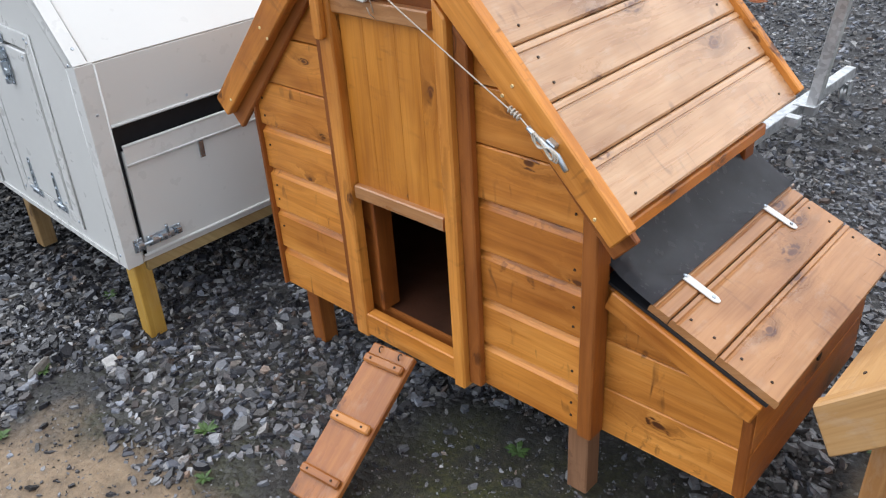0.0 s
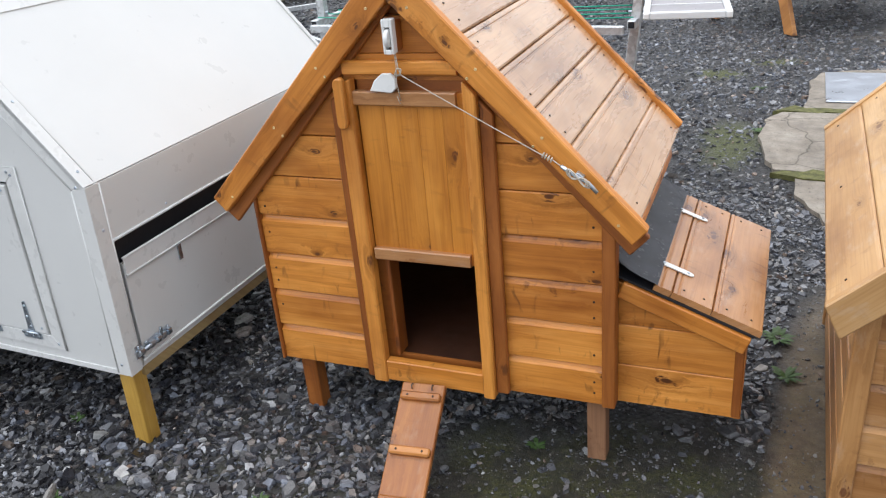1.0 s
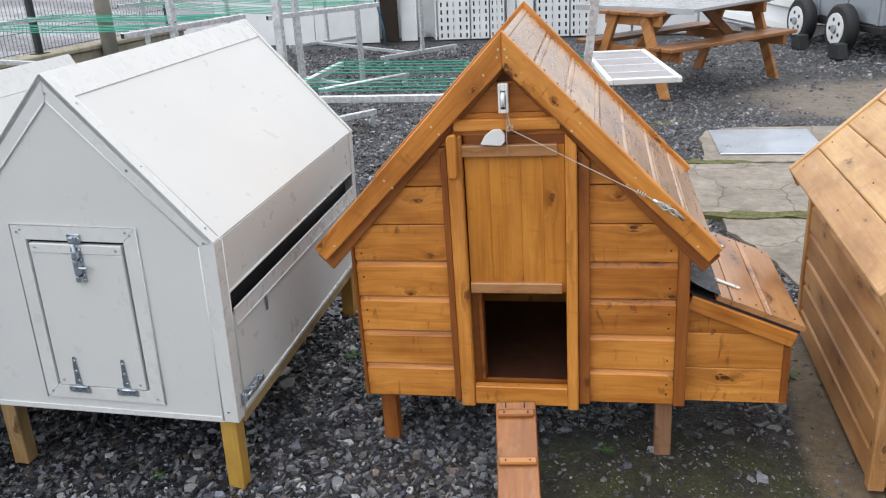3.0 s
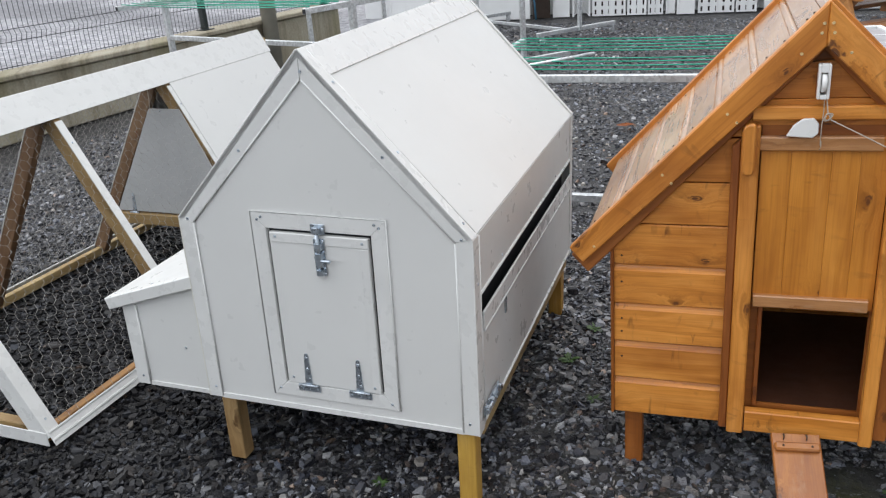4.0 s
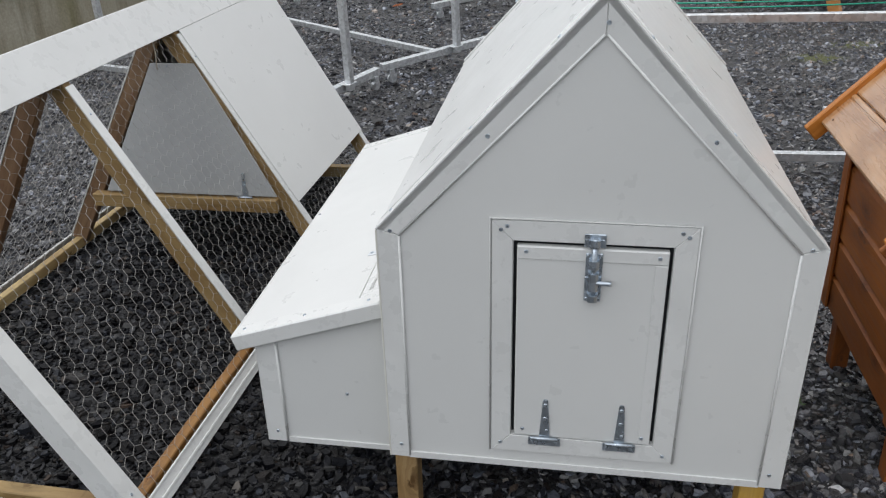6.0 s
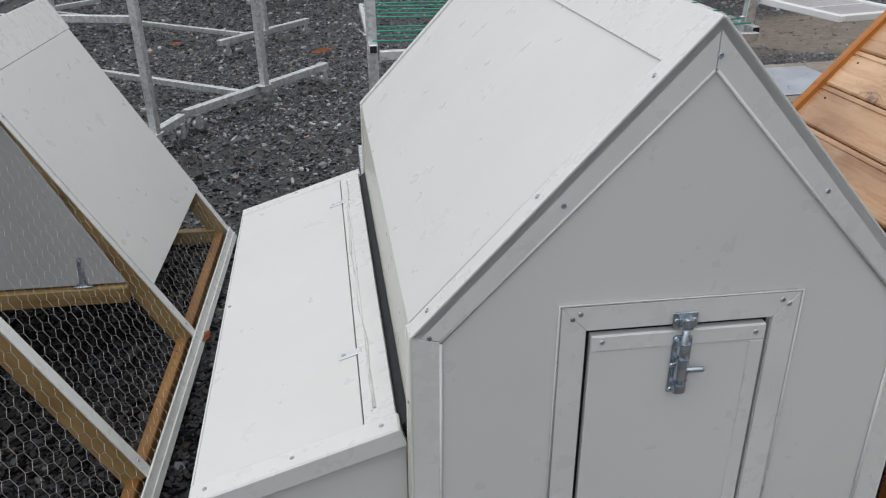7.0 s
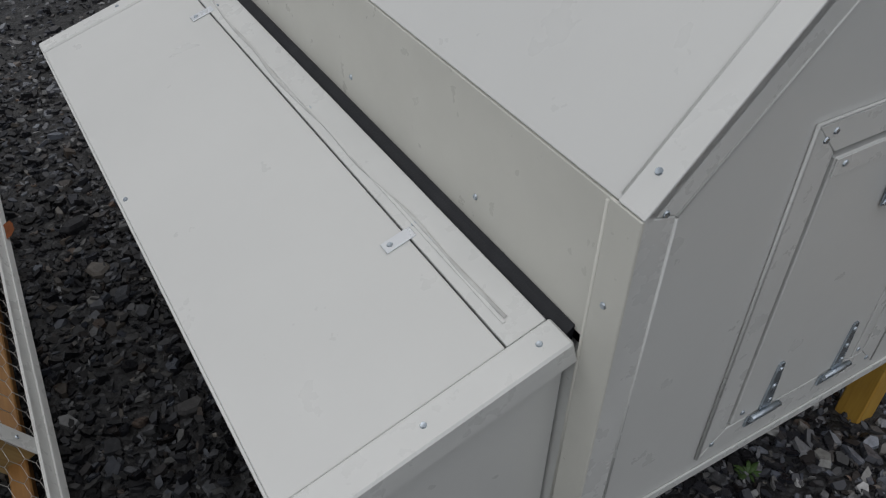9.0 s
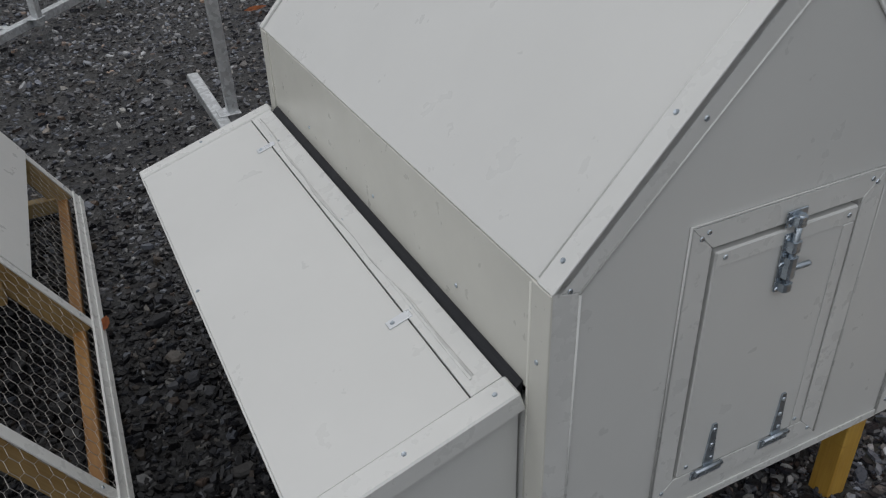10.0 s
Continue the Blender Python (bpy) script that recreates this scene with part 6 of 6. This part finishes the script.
def grass_bank():
    """A rough grassed bank that closes the far yard."""
    nu, nv = 90, 16
    verts = []
    for j in range(nv + 1):
        for i in range(nu + 1):
            a, b = i / nu, j / nv
            x, y = -52 + 30.5 * a - 3.5 * b, 15 + 12.5 * a + 8.5 * b
            h = 1.5 * math.sin(math.pi * min(1.0, b * 0.75)) * min(1.0, (1 - a) * 9)
            h *= 0.75 + 0.45 * noise.noise(Vector((x * 0.5, y * 0.5, 1.0)))
            verts.append((x, y, 0.015 + h + (0.10 * noise.noise(Vector((x * 2.1, y * 2.1, 4.0))) if 0 < b < 1 else -0.03)))
    w = nu + 1
    faces = [(j * w + i, j * w + i + 1, (j + 1) * w + i + 1, (j + 1) * w + i) for j in range(nv) for i in range(nu)]
    me = bpy.data.meshes.new("grass_bank")
    me.from_pydata(verts, [], faces)
    me.materials.append(GRASS)
    for p in me.polygons:
        p.use_smooth = True
    tagged(new("grass_bank", me), "rough dark green grass bank beyond the far yard", "bank", kind="structure")


grass_bank()


# concrete path with a steel cover
def slab(points, name, label, z=0.012, mat=CONCRETE, seed=1, jag=0.010):
    rng = random.Random(seed)
    poly = []
    k = len(points)
    for i in range(k):
        a, b = Vector(points[i]), Vector(points[(i + 1) % k])
        m = max(1, int((b - a).length / 0.07))
        for j in range(m):
            p = a.lerp(b, j / m)
            poly.append((p.x + rng.uniform(-jag, jag), p.y + rng.uniform(-jag, jag)))
    bm = prism(poly, -0.03, z, "z")
    return tagged(new(name, mesh_of(bm, name, mat)), label, "moss" if mat is MOSS else "paving", kind="structure")


slab([(-0.44, 3.54), (0.2, 3.55), (0.9, 3.54), (0.9, 4.54), (0.1, 4.55), (-0.46, 4.52), (-0.53, 4.36), (-0.54, 4.05), (-0.50, 3.75)], "pavement_slab", "cracked weathered concrete slab of the path", 0.014, seed=3)
slab([(-0.06, 2.30), (0.9, 2.30), (0.9, 3.46), (-0.34, 3.45), (-0.33, 3.25), (-0.18, 2.9)], "pavement_slab", "worn pebbly concrete slab of the path", 0.008, seed=4)
slab([(-0.34, 4.60), (1.0, 4.58), (1.0, 5.62), (0.0, 5.58), (-0.24, 5.50), (-0.31, 5.26), (-0.32, 4.93)], "pavement_slab", "weathered concrete round the steel cover", 0.013, seed=7)
slab([(-0.44, 3.46), (-0.2, 3.45), (0.1, 3.47), (0.5, 3.475), (0.9, 3.48), (0.9, 3.54), (0.4, 3.54), (-0.05, 3.56), (-0.40, 3.55)], "moss_strip", "green moss along the slab joint", 0.0152, MOSS, seed=8, jag=0.03)
slab([(-0.50, 4.53), (-0.35, 4.545), (0.0, 4.56), (0.0, 4.59), (-0.30, 4.63), (-0.40, 4.66), (-0.46, 4.60)], "moss_strip", "green moss at the slab corner", 0.0152, MOSS, seed=9, jag=0.028)
cover = tagged(new("steel_cover", mesh_of(box((-0.353, -0.353, 0.0145), (0.353, 0.353, 0.026), 0.004), "steel_cover", PLATE)), "flat galvanised steel cover plate let into the path", "cover plate")
cover.matrix_basis = pose(0.128, 5.110, 0, 0, 0, 0.8)


# ---- loose slate chips ----
def patch_value(x, y, cx, cy, rx, ry):
    return np.sqrt(((x - cx) / rx) ** 2 + ((y - cy) / ry) ** 2)


def slate(name, x0, x1, y0, y1, count, size, seed, label, keep, fine=False):
    rng = np.random.default_rng(seed)
    x = rng.uniform(x0, x1, count)
    y = rng.uniform(y0, y1, count)
    ok = keep(x, y, rng.uniform(0, 1, count))
    x, y = x[ok], y[ok]
    n = len(x)
    sides = 6 if fine else 5
    r = size * np.exp(rng.normal(0, 0.42, n))
    r = np.clip(r, size * 0.35, size * 2.6)
    asp = rng.uniform(0.32, 0.82, n)
    yaw = rng.uniform(0, 2 * np.pi, n)
    h = r * rng.uniform(0.16, 0.50, n)
    ang = (np.arange(sides)[None, :] + rng.uniform(-0.33, 0.33, (n, sides))) * 2 * np.pi / sides
    rad = rng.uniform(0.72, 1.1, (n, sides))
    px, py = rad * np.cos(ang), rad * np.sin(ang) * asp[:, None]
    tilt_a, tilt_b = rng.normal(0, 0.28, n), rng.normal(0, 0.28, n)
    z0 = np.array([lumpy(a, b) for a, b in zip(x, y)]) + rng.uniform(-0.15, 0.35, n) * r * 0.5
    rings = []
    layers = ((1.0, -0.6), (1.0, 0.45), (0.74, 1.0)) if fine else ((1.06, -0.7), (0.84, 1.0))
    for scale, hz in layers:
        lx = px * r[:, None] * scale
        ly = py * r[:, None] * scale
        lz = np.repeat((h * hz)[:, None], sides, 1) + tilt_a[:, None] * lx + tilt_b[:, None] * ly
        wx = lx * np.cos(yaw)[:, None] - ly * np.sin(yaw)[:, None] + x[:, None]
        wy = lx * np.sin(yaw)[:, None] + ly * np.cos(yaw)[:, None] + y[:, None]
        rings.append(np.stack([wx, wy, lz + z0[:, None]], 2))
    verts = np.concatenate(rings, 1).reshape(-1, 3)
    per = len(layers) * sides
    base = (np.arange(n) * per)[:, None]
    quads = []
    for k in range(len(layers) - 1):
        for i in range(sides):
            j = (i + 1) % sides
            quads.append([k * sides + i, k * sides + j, (k + 1) * sides + j, (k + 1) * sides + i])
    quads = (base[:, :, None] + np.array(quads)[None]).reshape(-1, 4)
    caps = (base + ((len(layers) - 1) * sides + np.arange(sides))[None]).reshape(-1, sides)
    me = bpy.data.meshes.new(name)
    nq, nc = len(quads), len(caps)
    me.vertices.add(len(verts))
    me.vertices.foreach_set("co", verts.ravel().astype(np.float32))
    me.loops.add(nq * 4 + nc * sides)
    me.loops.foreach_set("vertex_index", np.concatenate([quads.ravel(), caps.ravel()]).astype(np.int32))
    me.polygons.add(nq + nc)
    me.polygons.foreach_set("loop_start", np.concatenate([np.arange(nq) * 4, nq * 4 + np.arange(nc) * sides]).astype(np.int32))
    me.polygons.foreach_set("loop_total", np.concatenate([np.full(nq, 4), np.full(nc, sides)]).astype(np.int32))
    me.polygons.foreach_set("use_smooth", np.zeros(nq + nc, dtype=bool))
    me.update(calc_edges=True)
    me.validate()
    me.materials.append(STONES)
    return tagged(new(name, me), label, "gravel", kind="stuff")


def cover_of(x, y, u):
    """How thick the chips lie: bare on the sand and the path, thin on the dirt."""
    sand = patch_value(x, y, -1.45, 0.15, 0.75, 0.55) + 0.25 * np.sin(x * 7) * np.cos(y * 9)
    dirt = patch_value(x, y, -0.62, 0.80, 0.80, 0.68) + 0.25 * np.sin(x * 9 + 1) * np.cos(y * 6)
    strip = patch_value(x, y, -0.22, 1.35, 0.13, 1.05)
    p = np.ones_like(x)
    p = np.where(sand < 1.0, 0.04, p)
    p = np.where((dirt < 1.0) & (p > 0.5), 0.05, p)
    damp = patch_value(x, y, -1.68, 0.78, 0.50, 0.60) + 0.25 * np.sin(x * 11) * np.cos(y * 8)
    p = np.where((damp < 1.0) & (p > 0.5), 0.85, p)
    p = np.where((strip < 1.0), 0.03, p)
    path = (x > -0.52) & (y > 3.5) & (y < 4.54) | (x > -0.31) & (y >= 4.54) & (y < 5.55)
    p = np.where(path, 0.015, p)
    p = np.where((x > -0.36 + 0.4 * (3.3 - y)) & (y > 2.3) & (y <= 3.5), 0.12, p)
    moss = np.minimum(patch_value(x, y, -0.68, 4.00, 0.17, 0.50), patch_value(x, y, -0.93, 5.47, 0.18, 0.14))
    p = np.where((moss < 0.9) & (p > 0.5), 0.45, p)
    bare = patch_value(x, y, 1.60, 6.7, 1.60, 1.15) + 0.2 * np.sin(x * 5) * np.cos(y * 4)
    p = np.where(bare < 0.75, 0.04, np.where(bare < 1.05, np.minimum(p, 0.4), p))
    # the chips thin out beyond the coops
    south = np.clip(1 + (y + 0.25 * np.sin(x * 2.3)) / 1.7, 0.0, 1.0)
    east = np.clip((1.75 - x + 0.3 * np.sin(y * 2.1)) / 1.1, 0.0, 1.0)
    west = np.clip((x + 6.75) / 0.5, 0.0, 1.0)
    p = p * np.where(y < 0.0, south, 1.0) * np.where((x > 0.6) & (y < 3.3), east, 1.0) * west
    return u < p


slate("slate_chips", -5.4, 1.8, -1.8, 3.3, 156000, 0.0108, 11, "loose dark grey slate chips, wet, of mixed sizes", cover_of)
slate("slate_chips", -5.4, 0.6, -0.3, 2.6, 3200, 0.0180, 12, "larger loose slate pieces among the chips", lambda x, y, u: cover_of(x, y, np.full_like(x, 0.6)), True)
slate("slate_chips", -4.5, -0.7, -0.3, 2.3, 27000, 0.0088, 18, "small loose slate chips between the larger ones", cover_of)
slate("slate_chips", -6.6, 2.2, 3.3, 7.0, 52000, 0.0120, 13, "loose dark grey slate chips, wet, of mixed sizes", cover_of)
slate("slate_chips", -6.6, 3.5, 7.0, 11.0, 24000, 0.0150, 14, "loose dark grey slate chips, wet, of mixed sizes", cover_of)
slate("slate_chips", -6.8, -5.4, -1.2, 3.3, 16000, 0.0115, 17, "loose dark grey slate chips beyond the run", cover_of)
slate("grit", -2.3, 0.1, -0.3, 2.4, 17000, 0.0036, 15, "fine grey grit strewn over the bare earth", lambda x, y, u: ~cover_of(x, y, np.full_like(x, 0.5)))


# ---- small weeds and fallen leaves ----
def weed(x, y, size, seed):
    rng = random.Random(seed)
    bm = bmesh.new()
    heart = bm.verts.new((0, 0, 0))
    for i in range(26):
        a = rng.uniform(0, 2 * math.pi)
        ln = size * rng.uniform(0.5, 1.0)
        w = ln * rng.uniform(0.10, 0.20)
        lift = rng.uniform(0.25, 0.9)
        d, p = Vector((math.cos(a), math.sin(a), 0)), Vector((-math.sin(a), math.cos(a), 0))
        pts = [(d * ln * f + Vector((0, 0, ln * lift * (f - 0.55 * f * f))), w * g) for f, g in ((0.0, 0.25), (0.4, 1.0), (0.75, 0.8), (1.0, 0.08))]
        rows = [(bm.verts.new(c + p * g), bm.verts.new(c + Vector((0, 0, 0.15 * g))), bm.verts.new(c - p * g)) for c, g in pts[1:]]
        bm.faces.new((heart, rows[0][1], rows[0][0]))
        bm.faces.new((heart, rows[0][2], rows[0][1]))
        for r0, r1 in zip(rows, rows[1:]):
            bm.faces.new((r0[0], r0[1], r1[1], r1[0]))
            bm.faces.new((r0[1], r0[2], r1[2], r1[1]))
    ob = tagged(new("weed", mesh_of(bm, "weed", LEAFGREEN)), "small green weed growing in the gravel", "weed", "weeds in the gravel")
    ob.matrix_basis = pose(x, y, lumpy(x, y) + 0.002)


for i, (x, y, sz) in enumerate(((-0.34, 1.99, 0.07), (-0.305, 1.77, 0.055), (-0.93, 1.24, 0.035), (-1.05, 1.50, 0.03), (-1.55, 0.79, 0.035), (-0.33, 0.87, 0.045), (-2.33, 0.93, 0.03),
                                (-1.93, 1.75, 0.045), (-1.88, 2.0, 0.04), (-1.80, 1.52, 0.03), (-0.55, 4.2, 0.05), (-0.45, 3.9, 0.05), (-2.1, 0.62, 0.03), (-0.62, 5.1, 0.06), (-1.93, 0.44, 0.028), (-1.42, 0.70, 0.026), (-2.27, 0.42, 0.03))):
    weed(x, y, sz, 20 + i)


def leaf(x, y, ln, yaw):
    bm = bmesh.new()
    pts = [(-1, 0), (-0.5, 0.38), (0.1, 0.45), (0.7, 0.25), (1, 0), (0.7, -0.25), (0.1, -0.45), (-0.5, -0.38)]
    c = bm.verts.new((0, 0, 0.0))
    ring = [bm.verts.new((ln * a, ln * b, ln * 0.35 * abs(b) + ln * 0.15 * a * a)) for a, b in pts]
    for i in range(8):
        bm.faces.new((c, ring[i], ring[(i + 1) % 8]))
    bmesh.ops.solidify(bm, geom=bm.faces[:], thickness=0.002)
    ob = tagged(new("fallen_leaf", mesh_of(bm, "fallen_leaf", DEADLEAF)), "orange-brown fallen leaf on the gravel", "leaf", "fallen leaves")
    ob.matrix_basis = pose(x, y, 0.022, 8, -6, yaw)


for x, y, ln, yaw in ((-3.02, 6.78, 0.10, 20), (-3.405, 2.30, 0.035, 70), (-2.2, 5.1, 0.07, -10), (-4.3, 7.4, 0.06, 40), (-0.95, 9.6, 0.08, 0), (-2.03, 0.27, 0.035, 130)):
    leaf(x, y, ln, yaw)
